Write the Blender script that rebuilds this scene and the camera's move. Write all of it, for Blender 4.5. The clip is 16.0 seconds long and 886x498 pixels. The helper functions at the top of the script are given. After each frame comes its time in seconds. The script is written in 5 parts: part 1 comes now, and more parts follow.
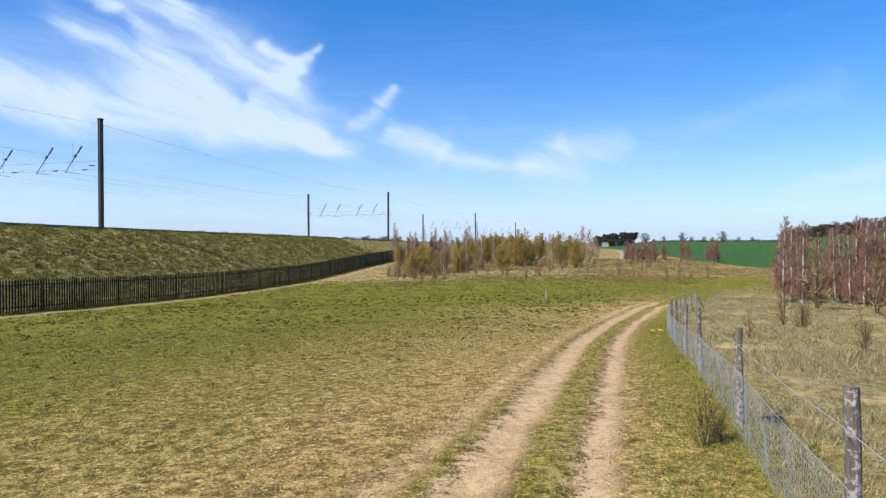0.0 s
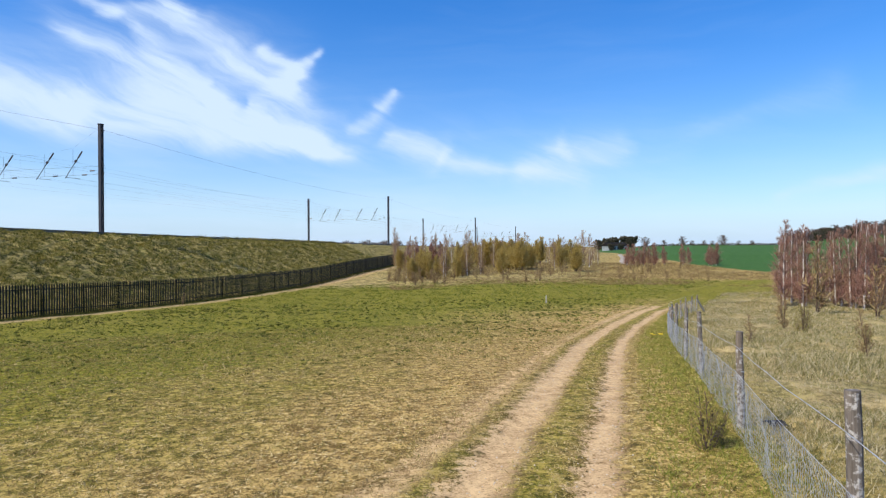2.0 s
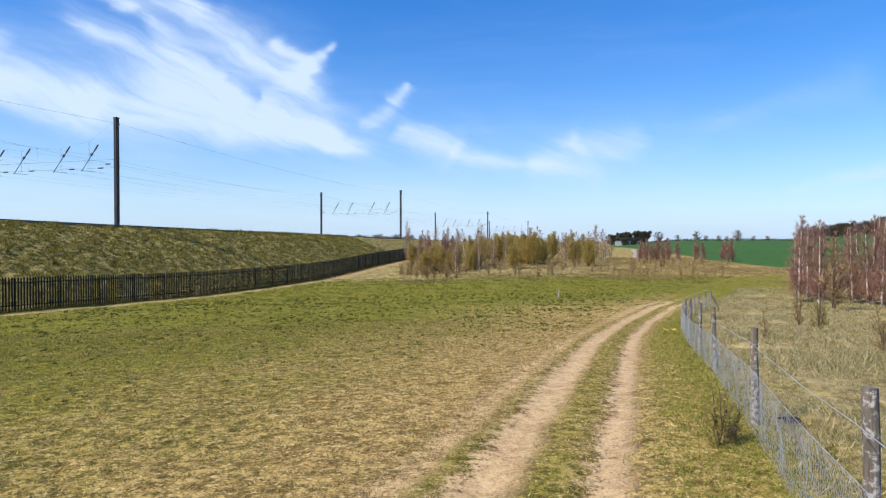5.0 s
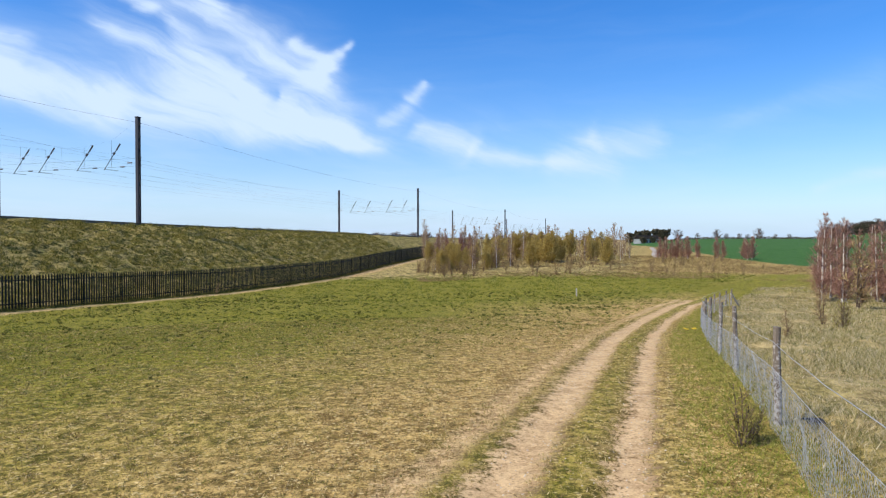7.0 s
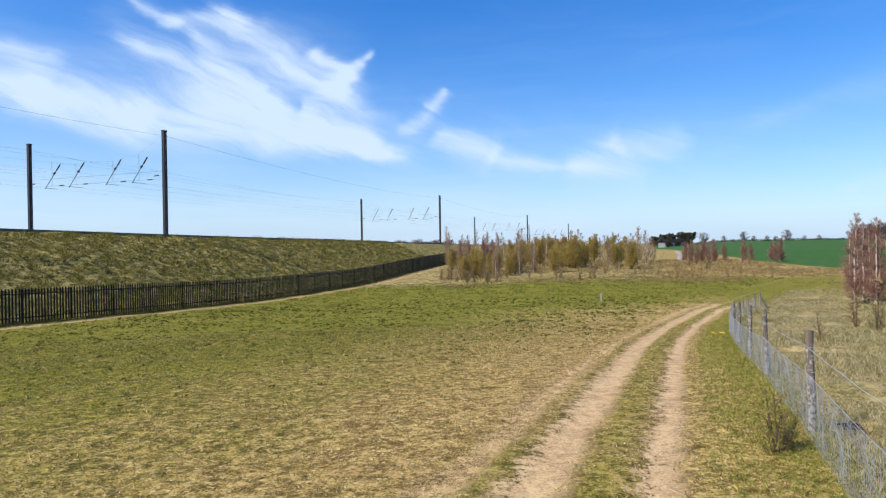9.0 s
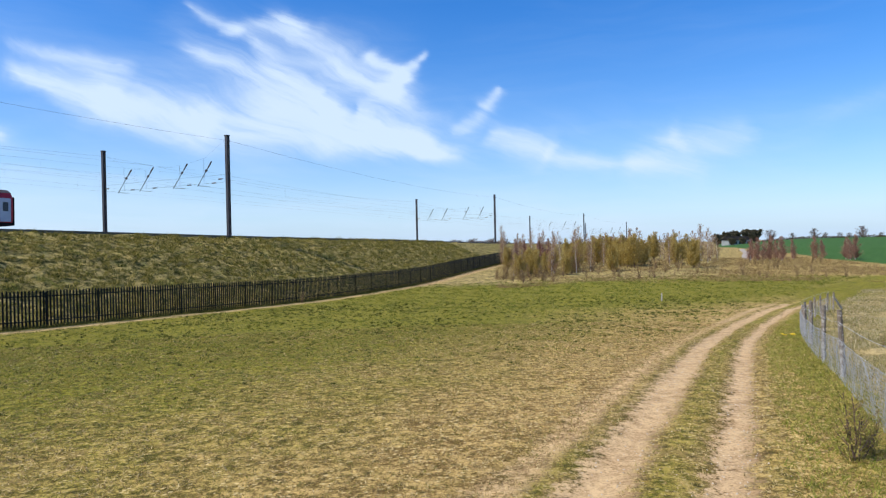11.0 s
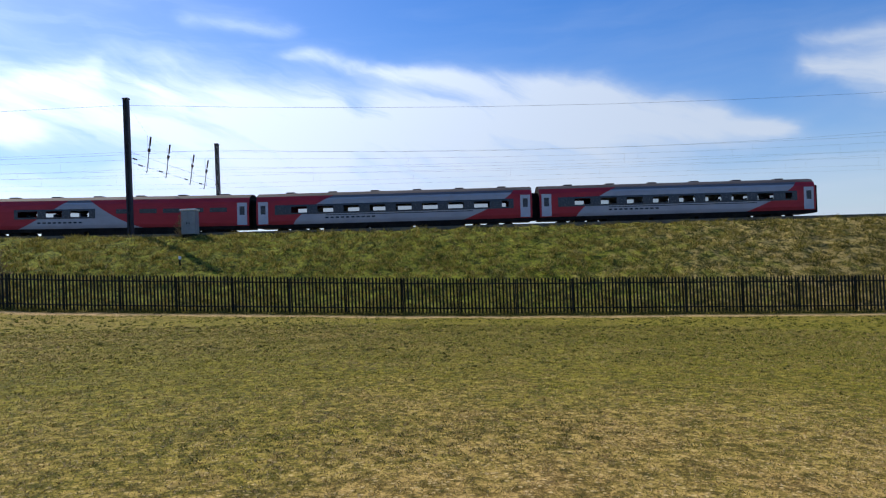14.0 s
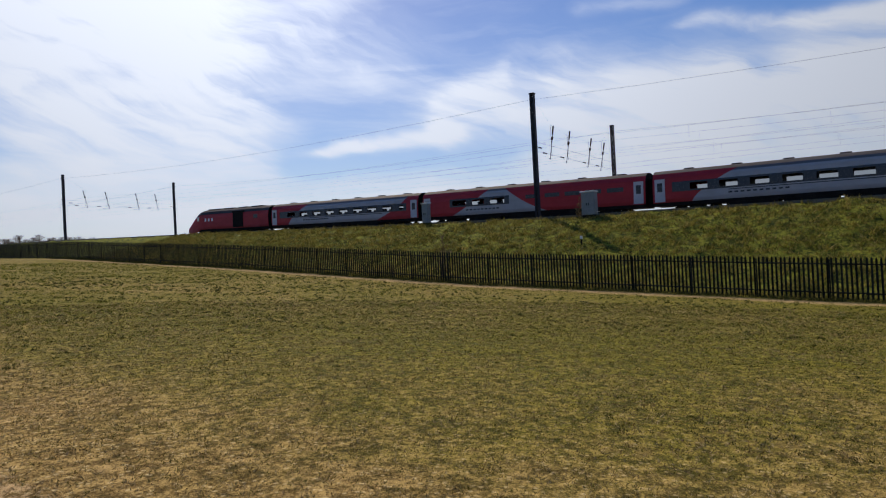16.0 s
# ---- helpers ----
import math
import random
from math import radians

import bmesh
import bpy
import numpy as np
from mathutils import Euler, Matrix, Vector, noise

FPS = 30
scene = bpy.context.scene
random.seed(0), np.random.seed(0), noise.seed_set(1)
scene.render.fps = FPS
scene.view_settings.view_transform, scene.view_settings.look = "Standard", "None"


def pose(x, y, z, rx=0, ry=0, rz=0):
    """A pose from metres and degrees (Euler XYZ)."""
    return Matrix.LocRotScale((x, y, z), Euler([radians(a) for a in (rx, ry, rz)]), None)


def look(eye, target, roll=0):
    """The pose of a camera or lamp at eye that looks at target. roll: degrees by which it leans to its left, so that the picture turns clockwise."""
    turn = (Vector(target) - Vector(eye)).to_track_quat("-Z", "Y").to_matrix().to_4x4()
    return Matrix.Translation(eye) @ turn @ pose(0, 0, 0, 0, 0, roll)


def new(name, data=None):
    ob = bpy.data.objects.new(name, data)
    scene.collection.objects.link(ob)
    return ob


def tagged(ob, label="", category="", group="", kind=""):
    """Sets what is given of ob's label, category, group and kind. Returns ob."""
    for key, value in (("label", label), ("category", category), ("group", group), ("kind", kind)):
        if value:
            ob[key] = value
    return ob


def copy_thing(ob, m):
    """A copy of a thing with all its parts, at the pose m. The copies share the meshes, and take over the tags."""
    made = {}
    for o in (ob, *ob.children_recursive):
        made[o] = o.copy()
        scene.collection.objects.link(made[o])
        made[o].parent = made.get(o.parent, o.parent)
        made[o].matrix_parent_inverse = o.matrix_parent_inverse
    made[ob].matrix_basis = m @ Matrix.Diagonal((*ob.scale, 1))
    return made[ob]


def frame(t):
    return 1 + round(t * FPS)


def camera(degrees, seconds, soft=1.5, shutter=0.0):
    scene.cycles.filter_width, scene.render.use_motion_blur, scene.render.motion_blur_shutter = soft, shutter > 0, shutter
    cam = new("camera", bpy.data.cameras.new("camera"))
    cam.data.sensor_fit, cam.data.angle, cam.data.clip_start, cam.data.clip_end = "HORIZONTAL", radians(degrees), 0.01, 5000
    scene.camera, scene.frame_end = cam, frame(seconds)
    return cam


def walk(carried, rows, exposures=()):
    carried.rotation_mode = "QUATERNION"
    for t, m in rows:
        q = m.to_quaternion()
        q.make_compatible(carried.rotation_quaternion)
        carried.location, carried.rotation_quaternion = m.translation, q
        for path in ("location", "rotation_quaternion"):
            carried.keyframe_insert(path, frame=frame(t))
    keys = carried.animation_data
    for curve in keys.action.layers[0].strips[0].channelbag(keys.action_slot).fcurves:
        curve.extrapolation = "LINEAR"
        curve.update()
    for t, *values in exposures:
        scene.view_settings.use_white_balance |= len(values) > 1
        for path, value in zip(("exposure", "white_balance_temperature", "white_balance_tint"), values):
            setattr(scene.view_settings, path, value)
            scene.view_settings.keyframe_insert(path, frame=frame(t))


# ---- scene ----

# the camera is held at arm's length by someone who turns on the spot
cam = camera(70.4, 16.0, soft=1.2)
EYE, ARM = 1.6, 0.45
ROWS = [
    (0.0, 0.00, -0.58, 0.19), (0.5, 0.13, -0.55, 0.20), (1.0, -0.01, -0.30, 0.38), (1.5, -0.11, -0.13, 0.39),
    (2.0, 0.01, -0.19, 0.32), (2.5, 0.20, -0.29, 0.32), (3.0, 0.11, -0.28, 0.30), (3.5, 0.42, -0.42, 0.21),
    (4.0, 0.43, -0.53, 0.20), (6.5, 2.51, -0.92, -0.07), (7.0, 2.68, -0.91, 0.03), (7.5, 3.58, -0.67, 0.11),
    (8.0, 4.10, -0.66, 0.62), (10.5, 7.43, 0.41, 0.92), (11.0, 9.71, -0.23, 1.25), (11.5, 13.52, -0.15, 1.36),
    (12.0, 19.19, 0.02, 1.41), (12.5, 25.28, 0.17, 1.86), (13.0, 37.35, 0.67, 2.01), (13.5, 55.77, 0.93, 2.09),
    (14.0, 74.46, 0.80, 2.53), (14.5, 93.88, 0.38, 3.38), (15.0, 104.40, 0.07, 3.02), (15.5, 110.17, 0.05, 2.80),
    (16.0, 109.29, 0.58, 2.88),
]


def held(yaw, pitch, roll):
    a = radians(yaw)
    return pose(-ARM * math.sin(a), ARM * (math.cos(a) - 1), EYE, 90 + pitch, roll, yaw)


EXPOSURES = [(0.0, 0.26, 6500, 10), (11.0, 0.24, 6500, 10), (12.5, 0.15, 6500, 10), (13.5, 0.12, 6850, 12), (14.0, -0.10, 6850, 14), (14.5, -0.34, 7150, 16), (15.0, -0.60, 7650, 17), (16.0, -0.66, 7650, 17)]
walk(cam, [(t, held(yaw, pitch, roll)) for t, yaw, pitch, roll in ROWS], EXPOSURES)

# ---- sky and sun ----
SUN_AZ, SUN_EL = 122.0, 46.0


def bearing(az, el, r=1.0):
    a, e = radians(az), radians(el)
    return Vector((-math.sin(a) * math.cos(e), math.cos(a) * math.cos(e), math.sin(e))) * r


sun = new("sun", bpy.data.lights.new("sun", "SUN"))
sun.data.energy, sun.data.angle, sun.data.color = 4.6, radians(0.5), (1.0, 0.93, 0.80)
sun.matrix_world = look((0, 0, 60), Vector((0, 0, 60)) - bearing(SUN_AZ, SUN_EL))


class Nodes:
    """Short hand for node trees."""

    def __init__(self, tree):
        self.t = tree

    def add(self, kind, **kw):
        n = self.t.nodes.new(kind)
        for k, v in kw.items():
            if k == "op":
                n.operation = v
            elif k == "blend":
                n.blend_type = v
        return n

    def put(self, socket, v):
        if hasattr(v, "is_output"):
            self.t.links.new(v, socket)
        elif v is not None:
            socket.default_value = v

    def math(self, op, a, b=None, c=None, clamp=False):
        n = self.add("ShaderNodeMath", op=op)
        n.use_clamp = clamp
        for i, v in enumerate((a, b, c)):
            self.put(n.inputs[i], v)
        return n.outputs[0]

    def ramp(self, v, stops, smooth=False):
        n = self.add("ShaderNodeValToRGB")
        if smooth:
            n.color_ramp.interpolation = "EASE"
        e = n.color_ramp.elements
        while len(e) < len(stops):
            e.new(0.5)
        for el, (p, c) in zip(e, stops):
            el.position = p
            el.color = (c, c, c, 1) if isinstance(c, (int, float)) else (*c, 1)
        self.put(n.inputs[0], v)
        return n.outputs[0]

    def mix(self, f, a, b, blend="MIX"):
        n = self.t.nodes.new("ShaderNodeMix")
        n.data_type, n.blend_type = "RGBA", blend
        self.put(n.inputs[0], f)
        for i, v in ((6, a), (7, b)):
            self.put(n.inputs[i], (*v, 1) if isinstance(v, tuple) and len(v) == 3 else v)
        return n.outputs[2]

    def step(self, v, lo, hi):
        n = self.t.nodes.new("ShaderNodeMapRange")
        n.interpolation_type = "SMOOTHSTEP"
        for i, x in enumerate((v, lo, hi, 0.0, 1.0)):
            self.put(n.inputs[i], x)
        return n.outputs[0]

    def noise(self, vec, scale, detail=4.0, rough=0.55, distort=0.0, out=0):
        n = self.t.nodes.new("ShaderNodeTexNoise")
        for k, v in (("Vector", vec), ("Scale", scale), ("Detail", detail), ("Roughness", rough), ("Distortion", distort)):
            self.put(n.inputs[k], v)
        return n.outputs[out]

    def vec(self, x, y, z):
        n = self.t.nodes.new("ShaderNodeCombineXYZ")
        for i, v in enumerate((x, y, z)):
            self.put(n.inputs[i], v)
        return n.outputs[0]

    def split(self, v):
        n = self.t.nodes.new("ShaderNodeSeparateXYZ")
        self.put(n.inputs[0], v)
        return n.outputs

    def scaled(self, v, s):
        n = self.t.nodes.new("ShaderNodeMapping")
        self.put(n.inputs["Vector"], v)
        n.inputs["Scale"].default_value = s
        return n.outputs[0]


def build_sky():
    world = bpy.data.worlds.new("sky")
    scene.world = world
    world.use_nodes = True
    t = world.node_tree
    t.nodes.clear()
    N = Nodes(t)
    sky = t.nodes.new("ShaderNodeTexSky")
    sky.sky_type, sky.sun_disc = "NISHITA", False
    sky.sun_elevation, sky.sun_rotation = radians(SUN_EL), radians(-SUN_AZ)
    sky.ozone_density, sky.dust_density, sky.air_density = 4.0, 0.6, 1.0
    hs = t.nodes.new("ShaderNodeHueSaturation")
    hs.inputs["Hue"].default_value = 0.512
    hs.inputs["Saturation"].default_value = 1.44
    hs.inputs["Value"].default_value = 1.5
    t.links.new(sky.outputs[0], hs.inputs["Color"])
    d = t.nodes.new("ShaderNodeTexCoord").outputs["Generated"]
    x, y, z = N.split(d)
    az = N.math("MULTIPLY", N.math("ARCTAN2", N.math("MULTIPLY", x, -1.0), y), 57.2958)
    el = N.math("MULTIPLY", N.math("ARCSINE", z), 57.2958)
    # wind-drawn cirrus: soft strokes in bearing and height (degrees), feathered by noise
    here_az = N.vec(N.math("MULTIPLY", az, 0.10), N.math("MULTIPLY", el, 0.16), 0.0)
    feather = N.t.nodes.new("ShaderNodeSeparateColor")
    t.links.new(N.noise(here_az, 1.0, 5.0, 0.52, 0.3, out=1), feather.inputs[0])
    wa = N.math("ADD", az, N.math("MULTIPLY", N.math("SUBTRACT", feather.outputs[0], 0.5), 7.0))
    we = N.math("ADD", el, N.math("MULTIPLY", N.math("SUBTRACT", feather.outputs[1], 0.5), 2.6))
    slant = N.math("ADD", we, N.math("MULTIPLY", wa, -0.42))
    fine = N.noise(N.vec(N.math("MULTIPLY", wa, 0.10), N.math("MULTIPLY", slant, 0.55), 3.0), 1.0, 7.0, 0.60, 0.3)
    flat = N.noise(N.vec(N.math("MULTIPLY", wa, 0.06), N.math("MULTIPLY", we, 0.55), 9.0), 1.0, 6.0, 0.58, 0.3)
    broad = N.noise(N.vec(N.math("MULTIPLY", az, 0.028), N.math("MULTIPLY", el, 0.085), 7.0), 1.0, 3.0, 0.5, 0.6)
    total = [None]

    def stroke(a0, e0, a1, e1, w0, w1, gain):
        """One brush of cloud from a bearing to another, w0 and w1 wide at its ends."""
        ln = math.hypot(a1 - a0, e1 - e0)
        ua, ue = (a1 - a0) / ln, (e1 - e0) / ln
        along_it = N.math("ADD", N.math("MULTIPLY", wa, ua / ln), N.math("MULTIPLY_ADD", we, ue / ln, -(a0 * ua + e0 * ue) / ln))
        across = N.math("ADD", N.math("MULTIPLY", we, ua), N.math("MULTIPLY_ADD", wa, -ue, a0 * ue - e0 * ua))
        wide = N.math("MULTIPLY_ADD", N.math("MAXIMUM", N.math("MINIMUM", along_it, 1.0), 0.0), 1.55 * (w1 - w0), 1.55 * w0)
        q = N.math("DIVIDE", across, wide)
        body = N.math("EXPONENT", N.math("MULTIPLY", N.math("MULTIPLY", q, q), -1.0))
        ends = N.step(N.math("ABSOLUTE", N.math("SUBTRACT", along_it, 0.5)), 0.66, 0.40)
        v = N.math("MULTIPLY", N.math("MULTIPLY", body, ends), gain)
        total[0] = v if total[0] is None else N.math("ADD", total[0], v)

    # the comb-shaped cloud over the line
    stroke(8.7, 8.6, 20.1, 11.5, 0.5, 1.5, 0.62)
    stroke(20.1, 11.5, 31.2, 16.5, 1.4, 0.5, 0.50)
    stroke(9.9, 9.9, 15.4, 14.4, 0.7, 1.1, 0.42)
    stroke(15.4, 14.4, 23.5, 19.5, 1.2, 0.7, 0.48)
    stroke(14.9, 14.3, 11.0, 17.2, 0.6, 0.25, 0.60)
    stroke(16.4, 17.2, 13.4, 15.4, 0.4, 0.35, 0.48)
    stroke(43.1, 14.2, 38.0, 11.8, 0.5, 1.1, 0.66)
    stroke(38.0, 11.8, 29.0, 10.4, 1.2, 1.1, 0.72)
    stroke(43.7, 16.0, 36.5, 14.5, 0.25, 0.5, 0.30)
    stroke(30.3, 10.6, 8.7, 8.6, 1.4, 0.7, 0.50)
    stroke(28.1, 18.4, 22.0, 19.2, 0.4, 0.7, 0.42)
    stroke(31.1, 20.2, 27.1, 18.3, 0.2, 0.4, 0.38)
    stroke(26.1, 17.6, 19.1, 12.7, 0.4, 1.2, 0.42)
    stroke(19.8, 13.8, 17.4, 12.8, 0.5, 0.5, -0.40)
    stroke(44.0, 13.0, 24.0, 11.5, 2.4, 2.6, 0.22)
    stroke(26.0, 13.0, 7.0, 9.5, 3.0, 1.6, 0.24)
    stroke(32.0, 18.5, 13.0, 14.5, 2.4, 2.6, 0.20)
    # small wisps towards the valley's end
    stroke(3.8, 14.0, 4.9, 12.3, 0.35, 0.6, 0.52)
    stroke(4.9, 12.3, 7.4, 10.4, 0.5, 0.3, 0.34)
    stroke(5.0, 9.9, 0.3, 8.1, 0.7, 1.0, 0.50)
    stroke(0.3, 8.1, -5.9, 6.4, 0.9, 0.4, 0.38)
    stroke(-6.5, 6.5, -12.0, 7.4, 0.7, 1.3, 0.54)
    stroke(-12.0, 7.4, -16.5, 8.8, 1.2, 0.7, 0.30)
    stroke(-21.0, 9.4, -33.0, 12.2, 0.6, 1.3, 0.20)
    stroke(-28.8, 4.2, -36.0, 5.9, 0.3, 0.5, 0.34)
    stroke(8.0, 9.5, -20.0, 8.0, 2.2, 2.4, 0.16)
    # long streamers over the bank
    stroke(80.0, 12.6, 60.0, 11.8, 1.6, 1.7, 0.62)
    stroke(66.0, 12.2, 45.5, 9.0, 1.6, 0.6, 0.80)
    stroke(88.0, 18.2, 77.5, 16.4, 0.25, 0.55, 0.46)
    stroke(77.5, 16.4, 64.7, 14.3, 0.6, 0.8, 0.66)
    stroke(64.7, 14.3, 50.9, 11.2, 0.8, 0.8, 0.60)
    stroke(50.9, 11.2, 44.5, 9.0, 0.8, 0.3, 0.50)
    stroke(110.0, 11.6, 97.5, 13.0, 1.6, 2.4, 0.55)
    stroke(97.5, 13.0, 83.4, 11.8, 2.4, 2.0, 0.74)
    stroke(92.0, 12.2, 68.0, 10.6, 1.9, 1.5, 0.50)
    stroke(100.0, 8.2, 56.0, 7.6, 2.4, 1.8, 0.36)
    stroke(112.0, 15.0, 72.0, 13.0, 3.0, 2.6, 0.20)
    stroke(95.9, 20.6, 88.0, 20.0, 0.35, 0.4, 0.30)
    # the bright sheet below the sun
    stroke(121.0, 10.0, 108.4, 10.9, 0.25, 0.6, 0.85)
    stroke(108.8, 13.6, 102.0, 15.2, 0.6, 0.9, 0.50)
    stroke(124.0, 8.4, 103.0, 8.2, 0.8, 1.0, -0.40)
    stroke(160.0, 17.0, 128.0, 18.0, 6.0, 4.0, 0.52)
    stroke(146.0, 17.5, 112.0, 18.5, 4.0, 2.2, 0.34)
    stroke(150.0, 23.0, 118.0, 22.0, 3.0, 2.0, 0.30)
    stroke(144.0, 10.5, 124.0, 12.0, 3.2, 2.4, 0.62)
    stroke(143.0, 13.6, 135.5, 15.8, 0.6, 0.7, -0.34)
    stroke(145.0, 18.0, 140.5, 17.2, 0.9, 0.6, -0.30)
    stroke(150.0, 8.3, 139.5, 9.2, 0.7, 0.5, -0.30)
    texture = N.math("MULTIPLY_ADD", fine, 1.9, -0.02)
    clouds = N.math("MULTIPLY", total[0], texture)
    west = N.step(az, 28.0, 74.0)
    edge = N.math("MINIMUM", N.math("MAXIMUM", N.math("MULTIPLY_ADD", az, 0.05, 4.0), 2.4), 7.0)
    under = N.math("SUBTRACT", edge, we)
    veil = N.math("MULTIPLY", N.step(under, -4.5, 3.0), N.math("ADD", 0.36, N.math("MULTIPLY", west, 0.30)))
    veil = N.math("MULTIPLY", veil, N.math("MULTIPLY_ADD", flat, 1.1, 0.45))
    thin = N.math("MULTIPLY", N.math("MAXIMUM", N.math("SUBTRACT", N.math("ADD", N.math("MULTIPLY", broad, 0.6), N.math("MULTIPLY", flat, 0.4)), 0.46), 0.0), N.math("MULTIPLY_ADD", N.step(az, 70.0, 115.0), 1.2, 0.7))
    density = N.math("ADD", N.math("ADD", clouds, veil), thin)
    cover = N.math("MULTIPLY", N.step(density, -0.05, 1.02), 0.93)
    haze = N.math("MULTIPLY", N.math("EXPONENT", N.math("MULTIPLY", N.math("MAXIMUM", el, 0.0), -0.100)), 0.72)
    dot = t.nodes.new("ShaderNodeVectorMath")
    dot.operation = "DOT_PRODUCT"
    t.links.new(d, dot.inputs[0])
    dot.inputs[1].default_value = bearing(SUN_AZ, SUN_EL)
    glow = N.math("ADD", 1.0, N.math("MULTIPLY", N.math("POWER", N.math("MAXIMUM", dot.outputs["Value"], 0.0), 4.0), 1.9))
    white = t.nodes.new("ShaderNodeVectorMath")
    white.operation = "SCALE"
    white.inputs[0].default_value = (5.7, 7.0, 8.8)
    t.links.new(glow, white.inputs["Scale"])
    air = t.nodes.new("ShaderNodeVectorMath")
    air.operation = "SCALE"
    air.inputs[0].default_value = (3.1, 4.9, 7.7)
    t.links.new(glow, air.inputs["Scale"])
    lit = N.mix(cover, N.mix(haze, hs.outputs[0], air.outputs[0]), white.outputs[0])
    bg = t.nodes.new("ShaderNodeBackground")
    t.links.new(lit, bg.inputs[0])
    bg.inputs[1].default_value = 0.105
    out = t.nodes.new("ShaderNodeOutputWorld")
    t.links.new(bg.outputs[0], out.inputs[0])


build_sky()

# ---- lie of the land: s runs along the railway, d away from the walker towards it ----
UX, UY = math.cos(radians(74.4)), math.sin(radians(74.4))
FENCE_D, MAST_D, FAR_MAST_D, TRACKS = 31.0, 46.0, 64.3, (49.2, 52.6, 57.6, 61.0)


def world_xy(s, d):
    return UX * s - UY * d, UY * s + UX * d


def along(x, y):
    return UX * x + UY * y, -UY * x + UX * y


def smooth(v, lo, hi):
    k = np.clip((v - lo) / (hi - lo), 0, 1)
    return k * k * (3 - 2 * k)


def curve(v, xs, zs):
    """Gently rounded broken line."""
    w = np.asarray(v, float)
    return (np.interp(w, xs, zs) * 2 + np.interp(w - 3, xs, zs) + np.interp(w + 3, xs, zs)) / 4


def fence_d(s):
    return FENCE_D + 4.2 * smooth(s, 45, 110) + 3.0 * smooth(-s, 45, 110)


def fence_z(s):
    return curve(s, (-160, -110, -70, -42, -20, 0, 20, 40, 60, 77, 94, 130, 260), (5.4, 4.6, 3.2, 1.45, -0.15, -1.22, -1.95, -2.48, -2.42, -1.78, -1.35, -1.2, -1.0))


def bank_z(s):
    return curve(s, (-400, -180, -103, -23, 47, 122, 210, 420, 900), (12.0, 8.6, 6.75, 4.15, 3.05, 2.05, 1.2, 0.3, -0.5))


def field_z(s):
    return curve(s, (-200, -100, -60, -30, -10, 0, 8, 16, 25, 40, 60, 100, 200), (5.0, 3.7, 2.5, 1.15, 0.3, 0.0, -0.4, -0.9, -1.5, -1.95, -1.75, -1.4, -0.9))


def track_x(y):
    return np.interp(y, (-60, -10, 0, 4, 8.3, 16.5, 24, 32, 45, 70), (-22, -3.6, -0.65, 0.57, 1.82, 4.25, 7.0, 10.6, 18, 36))


def lateral(x, y):
    """How far right of the cart track's middle."""
    return (x - (track_x(y) + track_x(y - 1.2) + track_x(y + 1.2)) / 3) * 0.95


def land(x, y):
    """Height of the ground, without its small unevenness."""
    x, y = np.asarray(x, float), np.asarray(y, float)
    s, d = along(x, y)
    fd, fz, fld = fence_d(s), fence_z(s), field_z(s)
    z = fld + (fz - fld) * smooth(d, -4, fd) ** 0.9
    slope = smooth(d, fd + 0.6, MAST_D - 0.4) * 0.5 + np.clip((d - fd - 0.6) / (MAST_D - 1.0 - fd), 0, 1) * 0.5
    z = z + (bank_z(s) - fz) * slope
    z = z - (bank_z(s) + 1.5) * smooth(d, FAR_MAST_D + 1.5, FAR_MAST_D + 16) * (1 - smooth(-s, 70, 130))
    z = z - 0.55 * smooth(d, MAST_D + 0.8, MAST_D + 2.0) * (1 - smooth(d, FAR_MAST_D - 2.0, FAR_MAST_D - 0.8))
    r, az = np.hypot(x, y), np.degrees(np.arctan2(-x, y))
    hill = smooth(-az, 12, 21) * smooth(150 + az, 10, 40)
    z = z + hill * 2.5 * smooth(r, 80, 330)
    z = z + smooth(-az, 27, 36) * smooth(150 + az, 10, 40) * 9 * smooth(r, 300, 560)
    return z * (1 - smooth(r, 900, 1800)) - 2.0 * smooth(r, 900, 1800)


def ground_z(x, y):
    return float(land(x, y))


def spot(s, d):
    x, y = world_xy(s, d)
    return x, y, ground_z(x, y)

# ---- materials ----
def material(name, build):
    m = bpy.data.materials.new(name)
    m.use_nodes = True
    N = Nodes(m.node_tree)
    build(N, m.node_tree.nodes["Principled BSDF"])
    return m


def bump(N, b, height, strength, dist):
    n = N.t.nodes.new("ShaderNodeBump")
    n.inputs["Strength"].default_value, n.inputs["Distance"].default_value = strength, dist
    N.put(n.inputs["Height"], height)
    N.t.links.new(n.outputs[0], b.inputs["Normal"])


def here(N, kind="Object"):
    return N.t.nodes.new("ShaderNodeTexCoord").outputs[kind]


def attr(N, name):
    n = N.t.nodes.new("ShaderNodeAttribute")
    n.attribute_name = name
    return n.outputs["Fac"]


